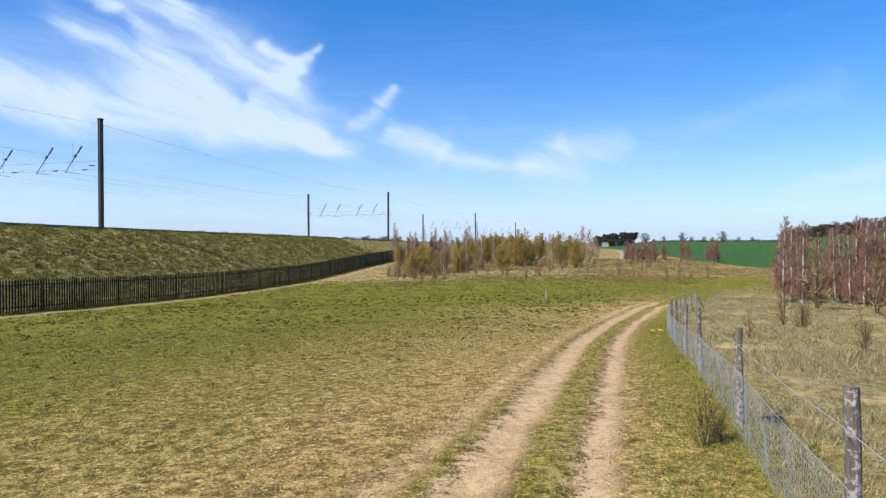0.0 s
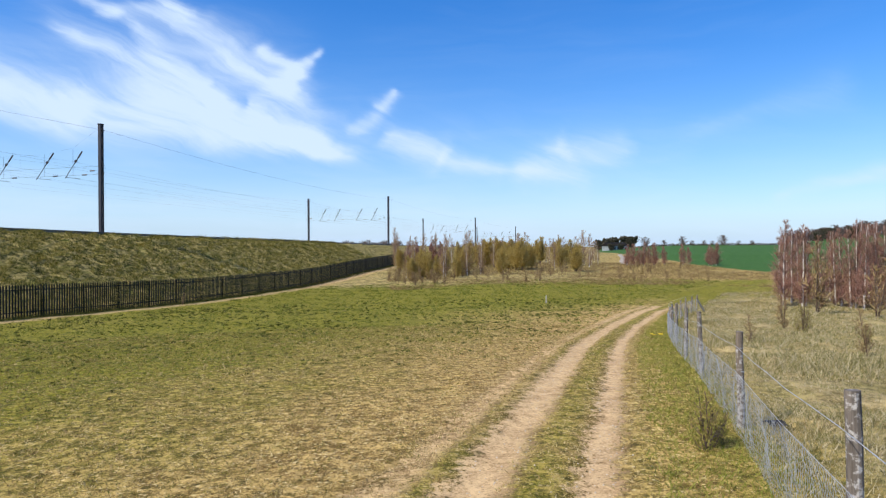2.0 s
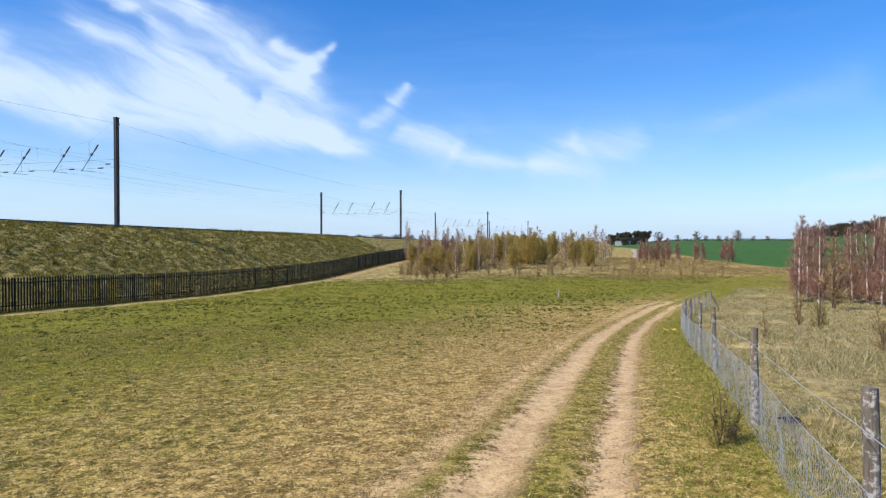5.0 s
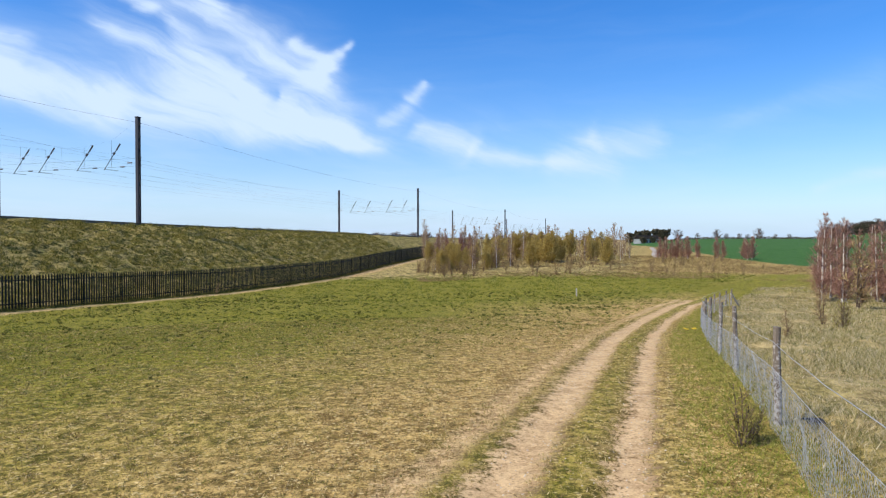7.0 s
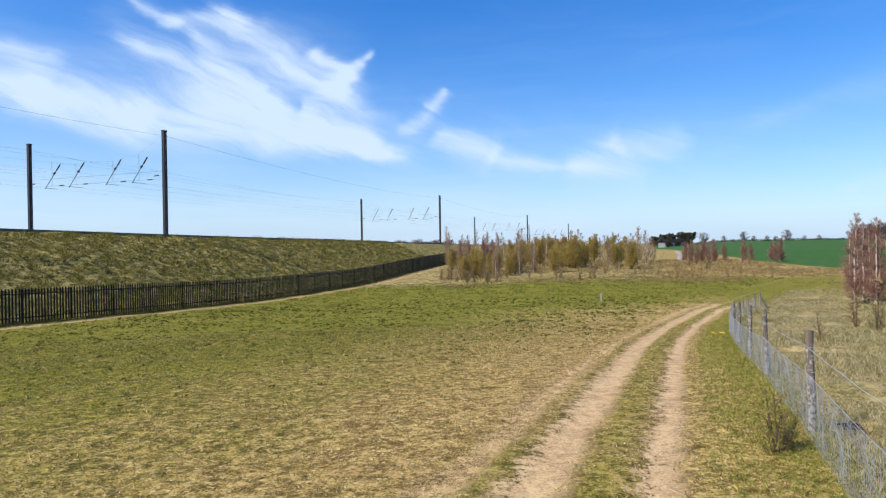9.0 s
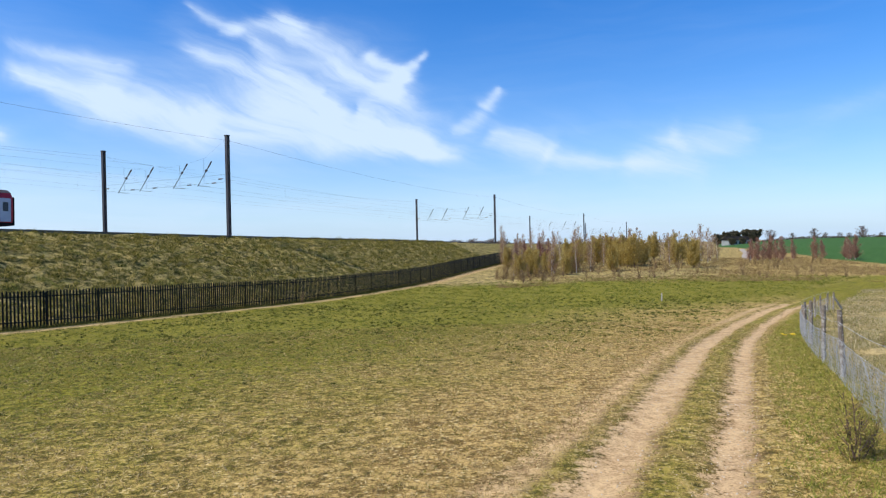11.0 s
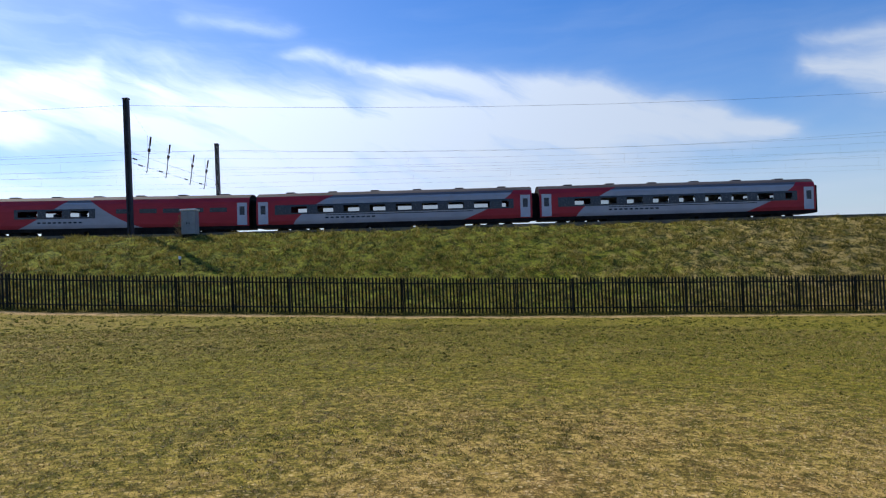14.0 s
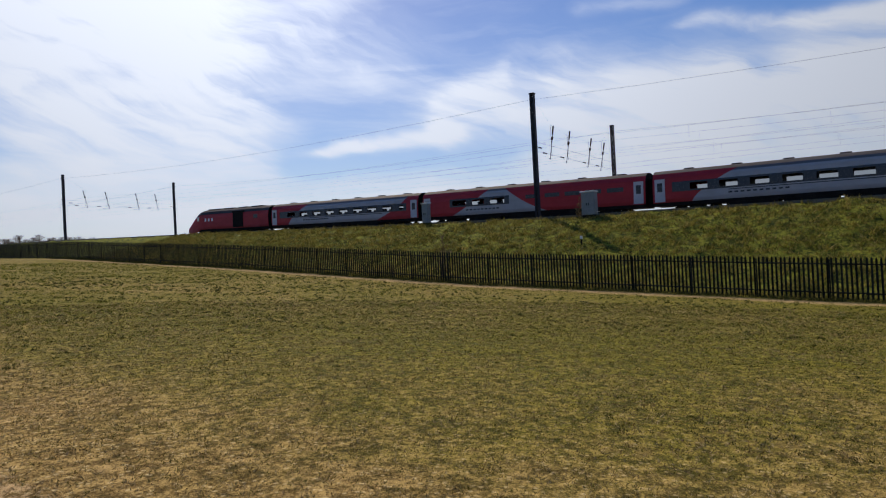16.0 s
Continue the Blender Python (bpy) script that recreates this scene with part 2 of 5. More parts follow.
def simple(name, dark, light, scale, rough=0.8, metal=0.0, relief=0.3, depth=0.004, stretch=(1, 1, 1), per_piece=0.0, spec=0.5):
    """Two-tone weathered surface with grain at two scales."""
    def build(N, b):
        p = N.scaled(here(N), stretch)
        big, small = N.noise(p, scale, 4.0), N.noise(p, scale * 9, 5.0, 0.65)
        f = N.math("ADD", N.math("MULTIPLY", big, 0.6), N.math("MULTIPLY", small, 0.4))
        if per_piece:
            info = N.t.nodes.new("ShaderNodeObjectInfo").outputs["Random"]
            f = N.math("ADD", f, N.math("MULTIPLY", N.math("SUBTRACT", info, 0.5), per_piece))
        c = N.mix(N.step(f, 0.3, 0.7), dark, light)
        N.put(b.inputs["Base Color"], c)
        N.put(b.inputs["Roughness"], N.math("ADD", N.math("MULTIPLY", small, 0.25), rough - 0.12))
        b.inputs["Metallic"].default_value = metal
        b.inputs["Specular IOR Level"].default_value = spec
        bump(N, b, small, relief, depth)
    return material(name, build)


def turf(N, b):
    p = here(N)
    x, y, z = N.split(p)
    q, pal, crop, rough, dry, bare = (attr(N, n) for n in ("across", "paling", "crop", "rough", "dry", "ballast"))
    n1, n2 = N.noise(p, 0.11, 4.0, 0.6), N.noise(p, 0.9, 5.0, 0.62, 0.6)
    n3, n4 = N.noise(p, 7.0, 5.0, 0.7), N.noise(p, 38.0, 4.0, 0.7)
    n5 = N.noise(p, 2.6, 4.0, 0.62, 0.8)
    mott = N.math("ADD", N.math("MULTIPLY", n5, 0.22), N.math("ADD", N.math("MULTIPLY", n3, 0.42), N.math("MULTIPLY", n4, 0.36)))
    green = N.mix(N.step(mott, 0.43, 0.57), (0.055, 0.062, 0.006), (0.255, 0.232, 0.026))
    straw = N.mix(N.step(mott, 0.43, 0.57), (0.150, 0.092, 0.032), (0.51, 0.365, 0.150))
    k = N.math("ADD", N.math("ADD", dry, N.math("MULTIPLY", N.math("SUBTRACT", n1, 0.5), 0.6)), N.math("MULTIPLY", N.math("SUBTRACT", n2, 0.5), 0.4))
    k = N.math("ADD", k, N.math("MULTIPLY", N.math("SUBTRACT", n3, 0.5), 0.7))
    grass = N.mix(N.step(k, 0.22, 0.85), green, straw)
    # dead patches and worm-cast earth
    soil = N.math("MULTIPLY", N.step(N.math("ADD", n5, N.math("MULTIPLY", n2, 0.35)), 0.77, 0.86), 0.5)
    grass = N.mix(soil, grass, (0.12, 0.080, 0.035))

    def specks(scale, share, size):
        """Scattered spots, one in so many cells."""
        cell = N.t.nodes.new("ShaderNodeTexVoronoi")
        N.put(cell.inputs["Vector"], p)
        cell.inputs["Scale"].default_value = scale
        pick = N.math("LESS_THAN", N.split(cell.outputs["Color"])[0], share)
        return N.math("MULTIPLY", pick, N.math("SUBTRACT", 1.0, N.step(cell.outputs["Distance"], size * 0.5, size)))

    # dark specks put the shade among small turf clumps into the colour
    grass = N.mix(N.math("MULTIPLY", specks(8.0, 0.30, 0.42), 0.60), grass, (0.050, 0.045, 0.012))
    grass = N.mix(N.math("MULTIPLY", specks(21.0, 0.34, 0.45), 0.65), grass, (0.055, 0.042, 0.014))
    grass = N.mix(N.math("MULTIPLY", specks(17.0, 0.30, 0.45), N.math("MULTIPLY_ADD", N.step(k, 0.2, 0.8), 0.5, 0.2)), grass, (0.64, 0.52, 0.29))
    # tussocky bank and rough pasture, with shade between tufts put into the darker colour
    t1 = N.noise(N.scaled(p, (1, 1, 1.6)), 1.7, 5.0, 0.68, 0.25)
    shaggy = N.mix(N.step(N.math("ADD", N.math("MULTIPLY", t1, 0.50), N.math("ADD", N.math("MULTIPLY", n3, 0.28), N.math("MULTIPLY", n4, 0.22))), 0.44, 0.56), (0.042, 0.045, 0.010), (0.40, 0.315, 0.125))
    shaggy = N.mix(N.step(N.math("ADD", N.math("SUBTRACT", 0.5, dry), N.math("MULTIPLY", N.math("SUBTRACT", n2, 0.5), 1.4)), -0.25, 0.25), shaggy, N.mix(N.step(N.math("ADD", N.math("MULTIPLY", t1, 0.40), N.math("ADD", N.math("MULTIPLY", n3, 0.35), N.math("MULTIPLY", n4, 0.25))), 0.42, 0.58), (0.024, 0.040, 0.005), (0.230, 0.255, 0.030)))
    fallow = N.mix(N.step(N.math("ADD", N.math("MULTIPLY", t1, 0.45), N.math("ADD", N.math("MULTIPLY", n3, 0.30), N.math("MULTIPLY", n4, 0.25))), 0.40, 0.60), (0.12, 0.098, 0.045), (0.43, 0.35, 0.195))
    fallow = N.mix(N.math("MULTIPLY", N.step(n2, 0.46, 0.60), 0.55), fallow, N.mix(N.step(n3, 0.40, 0.60), (0.075, 0.080, 0.022), (0.26, 0.235, 0.075)))
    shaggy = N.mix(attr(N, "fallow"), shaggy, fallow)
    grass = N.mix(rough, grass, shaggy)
    young = N.mix(N.step(n2, 0.3, 0.7), (0.030, 0.082, 0.020), (0.048, 0.115, 0.030))
    grass = N.mix(crop, grass, young)
    # wheel ruts of sandy earth and the trodden way along the palings
    wob = N.math("MULTIPLY", N.math("SUBTRACT", N.noise(p, 0.8, 4.0, 0.65), 0.5), 0.34)
    qq = N.math("ADD", q, N.math("ADD", wob, N.math("ADD", N.math("MULTIPLY", N.math("SUBTRACT", n3, 0.5), 0.70), N.math("MULTIPLY", N.math("SUBTRACT", n4, 0.5), 0.35))))

    def rut(at, wide, edge):
        return N.math("SUBTRACT", 1.0, N.step(N.math("ABSOLUTE", N.math("SUBTRACT", qq, at)), wide, wide + edge))

    wear = N.math("MAXIMUM", N.math("MULTIPLY", rut(-0.62, 0.14, 0.36), 0.92), N.math("MULTIPLY", rut(0.34, 0.08, 0.26), 0.96))
    wear = N.math("MAXIMUM", wear, N.math("MULTIPLY", rut(-1.28, 0.08, 0.34), 0.74))
    wear = N.math("MAXIMUM", wear, N.math("MULTIPLY", rut(1.0, 0.05, 0.3), 0.35))
    wear = N.math("MAXIMUM", wear, N.math("MULTIPLY", rut(-1.95, 0.10, 0.55), N.math("MULTIPLY", N.step(n5, 0.45, 0.62), 0.45)))
    wear = N.math("MULTIPLY", wear, N.step(N.math("ADD", N.math("ADD", N.math("MULTIPLY", n3, 0.45), N.math("MULTIPLY", n4, 0.55)), N.math("MULTIPLY", wear, 0.55)), 0.66, 1.0))
    pw = N.math("ADD", pal, N.math("MULTIPLY", wob, 1.8))
    way = N.math("MULTIPLY", N.math("SUBTRACT", 1.0, N.step(N.math("ABSOLUTE", N.math("ADD", pw, 1.35)), 0.30, 0.95)), 0.8)
    wear = N.math("MAXIMUM", wear, N.math("MULTIPLY", way, N.step(N.math("ADD", N.math("MULTIPLY", n3, 0.6), N.math("MULTIPLY", n5, 0.4)), 0.36, 0.56)))
    sand = N.mix(N.step(mott, 0.36, 0.62), (0.30, 0.195, 0.105), (0.57, 0.41, 0.25))
    vor = N.t.nodes.new("ShaderNodeTexVoronoi")
    N.put(vor.inputs["Vector"], p)
    vor.inputs["Scale"].default_value = 16.0
    pebble = N.math("SUBTRACT", 1.0, N.step(vor.outputs["Distance"], 0.10, 0.2))
    sand = N.mix(N.math("MULTIPLY", pebble, N.step(n2, 0.45, 0.6)), sand, (0.66, 0.58, 0.46))
    sand = N.mix(N.math("MULTIPLY", specks(26.0, 0.40, 0.42), 0.55), sand, (0.15, 0.105, 0.055))
    c = N.mix(wear, grass, sand)
    stone = N.mix(N.step(n4, 0.35, 0.65), (0.055, 0.045, 0.038), (0.23, 0.20, 0.17))
    c = N.mix(bare, c, stone)
    N.put(b.inputs["Base Color"], N.mix(1.0, c, (1.16, 1.12, 0.96), "MULTIPLY"))
    b.inputs["Roughness"].default_value = 0.95
    b.inputs["Specular IOR Level"].default_value = 0.12
    h = N.math("ADD", N.math("ADD", N.math("MULTIPLY", n3, 0.7), N.math("MULTIPLY", n4, 0.35)), N.math("MULTIPLY", n5, 0.08))
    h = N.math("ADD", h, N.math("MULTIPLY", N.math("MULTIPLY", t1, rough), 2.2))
    h = N.math("MULTIPLY", h, N.math("SUBTRACT", 1.0, N.math("MULTIPLY", wear, 0.6)))
    bump(N, b, h, 0.85, 0.07)


TURF = material("turf", turf)


def blade(name, tones, thin=0.0):
    """Leaves, blades or twigs, each in its own tone; thin ones let light through."""
    def build(N, b):
        isl = N.t.nodes.new("ShaderNodeNewGeometry").outputs["Random Per Island"]
        N.put(b.inputs["Base Color"], N.ramp(isl, [(i / (len(tones) - 1), t) for i, t in enumerate(tones)]))
        b.inputs["Roughness"].default_value, b.inputs["Specular IOR Level"].default_value = 0.75, 0.2
        if thin:
            through_light, mixed = N.t.nodes.new("ShaderNodeBsdfTranslucent"), N.t.nodes.new("ShaderNodeMixShader")
            N.t.links.new(b.inputs["Base Color"].links[0].from_socket, through_light.inputs["Color"])
            mixed.inputs[0].default_value = thin
            N.t.links.new(b.outputs[0], mixed.inputs[1])
            N.t.links.new(through_light.outputs[0], mixed.inputs[2])
            N.t.links.new(mixed.outputs[0], N.t.nodes["Material Output"].inputs["Surface"])
    return material(name, build)


GRASS = blade("grass blades", [(0.095, 0.105, 0.014), (0.175, 0.165, 0.03), (0.27, 0.215, 0.05), (0.38, 0.29, 0.085)], 0.16)
DRY_GRASS = blade("dead grass", [(0.12, 0.13, 0.032), (0.28, 0.24, 0.085), (0.45, 0.37, 0.19), (0.60, 0.51, 0.33)], 0.3)
SCRUB = blade("dead scrub stalks", [(0.09, 0.055, 0.026), (0.23, 0.15, 0.065), (0.38, 0.275, 0.125), (0.28, 0.24, 0.07)], 0.2)
STRAW = blade("bleached straw", [(0.13, 0.085, 0.03), (0.30, 0.20, 0.075), (0.44, 0.32, 0.13), (0.60, 0.475, 0.24)], 0.05)
BANK_GRASS = blade("tawny bank grass", [(0.07, 0.075, 0.012), (0.17, 0.155, 0.024), (0.28, 0.235, 0.05), (0.46, 0.37, 0.12)], 0.40)
GREEN_GRASS = blade("green turf tufts", [(0.045, 0.062, 0.008), (0.11, 0.13, 0.016), (0.20, 0.22, 0.03), (0.33, 0.31, 0.07)], 0.3)
WEED = blade("green weed", [(0.11, 0.145, 0.018), (0.25, 0.26, 0.036), (0.42, 0.36, 0.09)], 0.3)
ROSETTE = blade("dark weed rosettes", [(0.030, 0.045, 0.008), (0.070, 0.080, 0.014), (0.13, 0.115, 0.028)], 0.2)
YELLOW = simple("dandelion yellow", (0.75, 0.50, 0.01), (0.85, 0.62, 0.02), 30)
SANDY = simple("pale sandy lane", (0.26, 0.22, 0.17), (0.40, 0.34, 0.27), 0.5)
STONE = simple("pale flint", (0.36, 0.29, 0.20), (0.60, 0.51, 0.39), 20, relief=0.4)
PALING = simple("dark green painted steel", (0.007, 0.009, 0.008), (0.017, 0.021, 0.018), 3.0, 0.7, 0.0, 0.15, 0.002, per_piece=0.5, spec=0.15)
MASTMAT = simple("weathered grey mast steel", (0.016, 0.017, 0.024), (0.045, 0.046, 0.058), 1.2, 0.6, 0.3, 0.2, 0.002, (1, 1, 0.2))
WIRE = simple("dark overhead wire", (0.03, 0.03, 0.032), (0.07, 0.07, 0.07), 2.0, 0.5, 0.6)
INSUL = simple("brown insulator", (0.018, 0.012, 0.010), (0.05, 0.035, 0.03), 8.0, 0.35)
RAIL = simple("rusty rail", (0.07, 0.035, 0.02), (0.20, 0.13, 0.09), 3.0, 0.55, 0.5)
SLEEPER = simple("concrete sleeper", (0.19, 0.17, 0.15), (0.34, 0.31, 0.28), 3.0, 0.9)
TROUGH = simple("weathered dark concrete", (0.07, 0.065, 0.055), (0.16, 0.15, 0.125), 2.0, 0.9)
CABINET = simple("grey cabinet steel", (0.20, 0.215, 0.22), (0.31, 0.33, 0.33), 1.5, 0.5, 0.1)
CABLID = simple("pale cabinet lid", (0.55, 0.56, 0.55), (0.72, 0.73, 0.72), 3.0, 0.6)
GALV = simple("galvanised wire", (0.30, 0.32, 0.34), (0.55, 0.57, 0.59), 5.0, 0.5, 0.4)
NET = simple("galvanised netting", (0.24, 0.25, 0.26), (0.42, 0.44, 0.45), 2.0, 0.6, 0.2)
BLACKNET = simple("dark plastic mesh", (0.012, 0.013, 0.02), (0.035, 0.036, 0.05), 8.0, 0.6)


def post_wood(N, b):
    p = here(N)
    g = N.noise(N.scaled(p, (30, 30, 2.2)), 1.0, 5.0, 0.65, 0.5)
    lichen = N.step(N.math("ADD", N.noise(p, 20.0, 5.0, 0.7), N.math("MULTIPLY", N.split(p)[2], -0.10)), 0.42, 0.54)
    info = N.t.nodes.new("ShaderNodeObjectInfo").outputs["Random"]
    wood = N.mix(N.step(g, 0.32, 0.66), N.mix(info, (0.045, 0.042, 0.040), (0.10, 0.075, 0.05)), N.mix(info, (0.13, 0.12, 0.11), (0.20, 0.155, 0.115)))
    c = N.mix(N.math("MULTIPLY", lichen, 0.8), wood, (0.46, 0.44, 0.41))
    N.put(b.inputs["Base Color"], c)
    b.inputs["Roughness"].default_value = 0.88
    bump(N, b, g, 0.6, 0.006)


POSTWOOD = material("weathered post wood", post_wood)


def birch_bark(N, b):
    p = here(N)
    bands = N.noise(N.scaled(p, (2.0, 2.0, 7.0)), 1.0, 5.0, 0.7, 0.6)
    c = N.mix(N.step(bands, 0.50, 0.60), (0.66, 0.60, 0.52), (0.13, 0.085, 0.06))
    c = N.mix(N.step(N.noise(p, 0.9, 3.0), 0.55, 0.75), c, (0.36, 0.25, 0.18))
    N.put(b.inputs["Base Color"], c)
    b.inputs["Roughness"].default_value = 0.8
    bump(N, b, bands, 0.3, 0.01)


TWIGWOOD = simple("thin branch bark", (0.095, 0.058, 0.044), (0.19, 0.125, 0.09), 4.0, 0.9)
BIRCH = material("white birch bark", birch_bark)
BARK = simple("brown bark", (0.05, 0.032, 0.020), (0.16, 0.105, 0.065), 3.0, 0.9, relief=0.6, depth=0.01, stretch=(3, 3, 0.6))
RED_TWIG = blade("red-brown birch twigs", [(0.19, 0.088, 0.070), (0.34, 0.175, 0.13), (0.52, 0.33, 0.23)], 0.3)
OLIVE_TWIG = blade("olive willow twigs", [(0.27, 0.19, 0.055), (0.44, 0.33, 0.095), (0.60, 0.47, 0.16)], 0.4)
PINK_TWIG = blade("tawny young birch twigs", [(0.20, 0.12, 0.075), (0.34, 0.22, 0.13), (0.48, 0.35, 0.21)], 0.25)
TAN_TWIG = blade("tan twigs with buds", [(0.15, 0.095, 0.045), (0.28, 0.185, 0.085), (0.38, 0.29, 0.12)])
GREY_TWIG = blade("grey far twigs", [(0.07, 0.055, 0.05), (0.12, 0.095, 0.085), (0.17, 0.13, 0.115)])
DARK_LEAF = blade("dark evergreen leaves", [(0.035, 0.036, 0.020), (0.060, 0.056, 0.034), (0.10, 0.085, 0.055)])
BUD = blade("opening buds", [(0.16, 0.15, 0.03), (0.28, 0.25, 0.06), (0.30, 0.20, 0.07)], 0.3)


# ---- mesh helpers ----
def mesh(name, verts, faces, mat):
    me = bpy.data.meshes.new(name)
    me.from_pydata([tuple(v) for v in verts], [], faces)
    me.materials.append(mat)
    me.update()
    return me


def part(name, bm, mat, parent=None, label="", soft=False):
    """Links a bmesh or a mesh as one object, under a thing where one is given."""
    if isinstance(bm, bmesh.types.BMesh):
        me = bpy.data.meshes.new(name)
        bm.to_mesh(me)
        bm.free()
        me.materials.append(mat)
    else:
        me = bm
    if soft:
        me.shade_smooth()
    ob = new(name, me)
    if parent is not None:
        ob.parent = parent
    return tagged(ob, label)


def box(bm, x0, x1, y0, y1, z0, z1, bevel=0.0):
    r = bmesh.ops.create_cube(bm, size=1, matrix=Matrix.Translation(((x0 + x1) / 2, (y0 + y1) / 2, (z0 + z1) / 2)) @ Matrix.Diagonal((x1 - x0, y1 - y0, z1 - z0, 1)))
    if bevel:
        es = list({e for v in r["verts"] for e in v.link_edges})
        bmesh.ops.bevel(bm, geom=es, offset=bevel, segments=1, affect="EDGES")


def boxed(*dims, bevel=0.0):
    bm = bmesh.new()
    box(bm, *dims, bevel=bevel)
    return bm


def rod(bm, a, b, r, n=6, r2=None):
    a, b = Vector(a), Vector(b)
    m = Matrix.Translation((a + b) / 2) @ (b - a).to_track_quat("Z", "Y").to_matrix().to_4x4()
    bmesh.ops.create_cone(bm, cap_ends=True, segments=n, radius1=r, radius2=r if r2 is None else r2, depth=(b - a).length, matrix=m)


def rodded(a, b, r, n=6, r2=None):
    bm = bmesh.new()
    rod(bm, a, b, r, n, r2)
    return bm


class Strands:
    """Collects tapered tubes and slivers for one mesh."""

    def __init__(self):
        self.v, self.f = [], []

    def tube(self, pts, radii, n=5):
        base = len(self.v)
        for i, p in enumerate(pts):
            d = (Vector(pts[min(i + 1, len(pts) - 1)]) - Vector(pts[max(i - 1, 0)])).normalized()
            a = d.orthogonal().normalized()
            b = d.cross(a)
            for k in range(n):
                w = 2 * math.pi * k / n
                self.v.append(Vector(p) + (a * math.cos(w) + b * math.sin(w)) * radii[i])
        for i in range(len(pts) - 1):
            for k in range(n):
                q = base + i * n
                self.f.append((q + k, q + (k + 1) % n, q + n + (k + 1) % n, q + n + k))

    def sliver(self, a, b, w, rnd):
        a, b = Vector(a), Vector(b)
        side = (b - a).cross(Vector((rnd.uniform(-1, 1), rnd.uniform(-1, 1), rnd.uniform(-1, 1)))).normalized() * w
        k = len(self.v)
        self.v += [a - side, a + side, b]
        self.f.append((k, k + 1, k + 2))

    def leaf(self, c, r, rnd):
        d = Vector((rnd.gauss(0, 1), rnd.gauss(0, 1), rnd.gauss(0, 1))).normalized()
        e = d.orthogonal().normalized()
        g = d.cross(e)
        k = len(self.v)
        self.v += [c - e * r, c + g * r * 0.6, c + e * r, c - g * r * 0.6]
        self.f.append((k, k + 1, k + 2, k + 3))

    def mesh(self, name, mat):
        return mesh(name, self.v, self.f, mat)


# ---- ground ----
def spaced(near0, near1, fine, mid0, mid1, coarse, far):
    """Grid lines: fine within near, coarse within mid, then ever wider out to far."""
    out = list(np.arange(near0, near1, fine)) + list(np.arange(near1, mid1, coarse))
    v, st = mid1, coarse
    while v < far:
        out.append(v)
        st *= 1.09
        v += st
    v, st, left = near0 - coarse, coarse, []
    while v > mid0:
        left.append(v)
        v -= coarse
    while v > -far:
        left.append(v)
        st *= 1.09
        v -= st
    return np.array(left[::-1] + out)


SURFACE = {}


def on_ground(x, y, what="z"):
    """Height (or dryness) of the built ground, unevenness included, at many points."""
    s, d = along(np.asarray(x, float), np.asarray(y, float))
    S, D, Z = SURFACE["s"], SURFACE["d"], SURFACE[what]
    i, j = np.clip(np.searchsorted(S, s) - 1, 0, len(S) - 2), np.clip(np.searchsorted(D, d) - 1, 0, len(D) - 2)
    u, v = (s - S[i]) / (S[i + 1] - S[i]), (d - D[j]) / (D[j + 1] - D[j])
    return (Z[i, j] * (1 - u) + Z[i + 1, j] * u) * (1 - v) + (Z[i, j + 1] * (1 - u) + Z[i + 1, j + 1] * u) * v


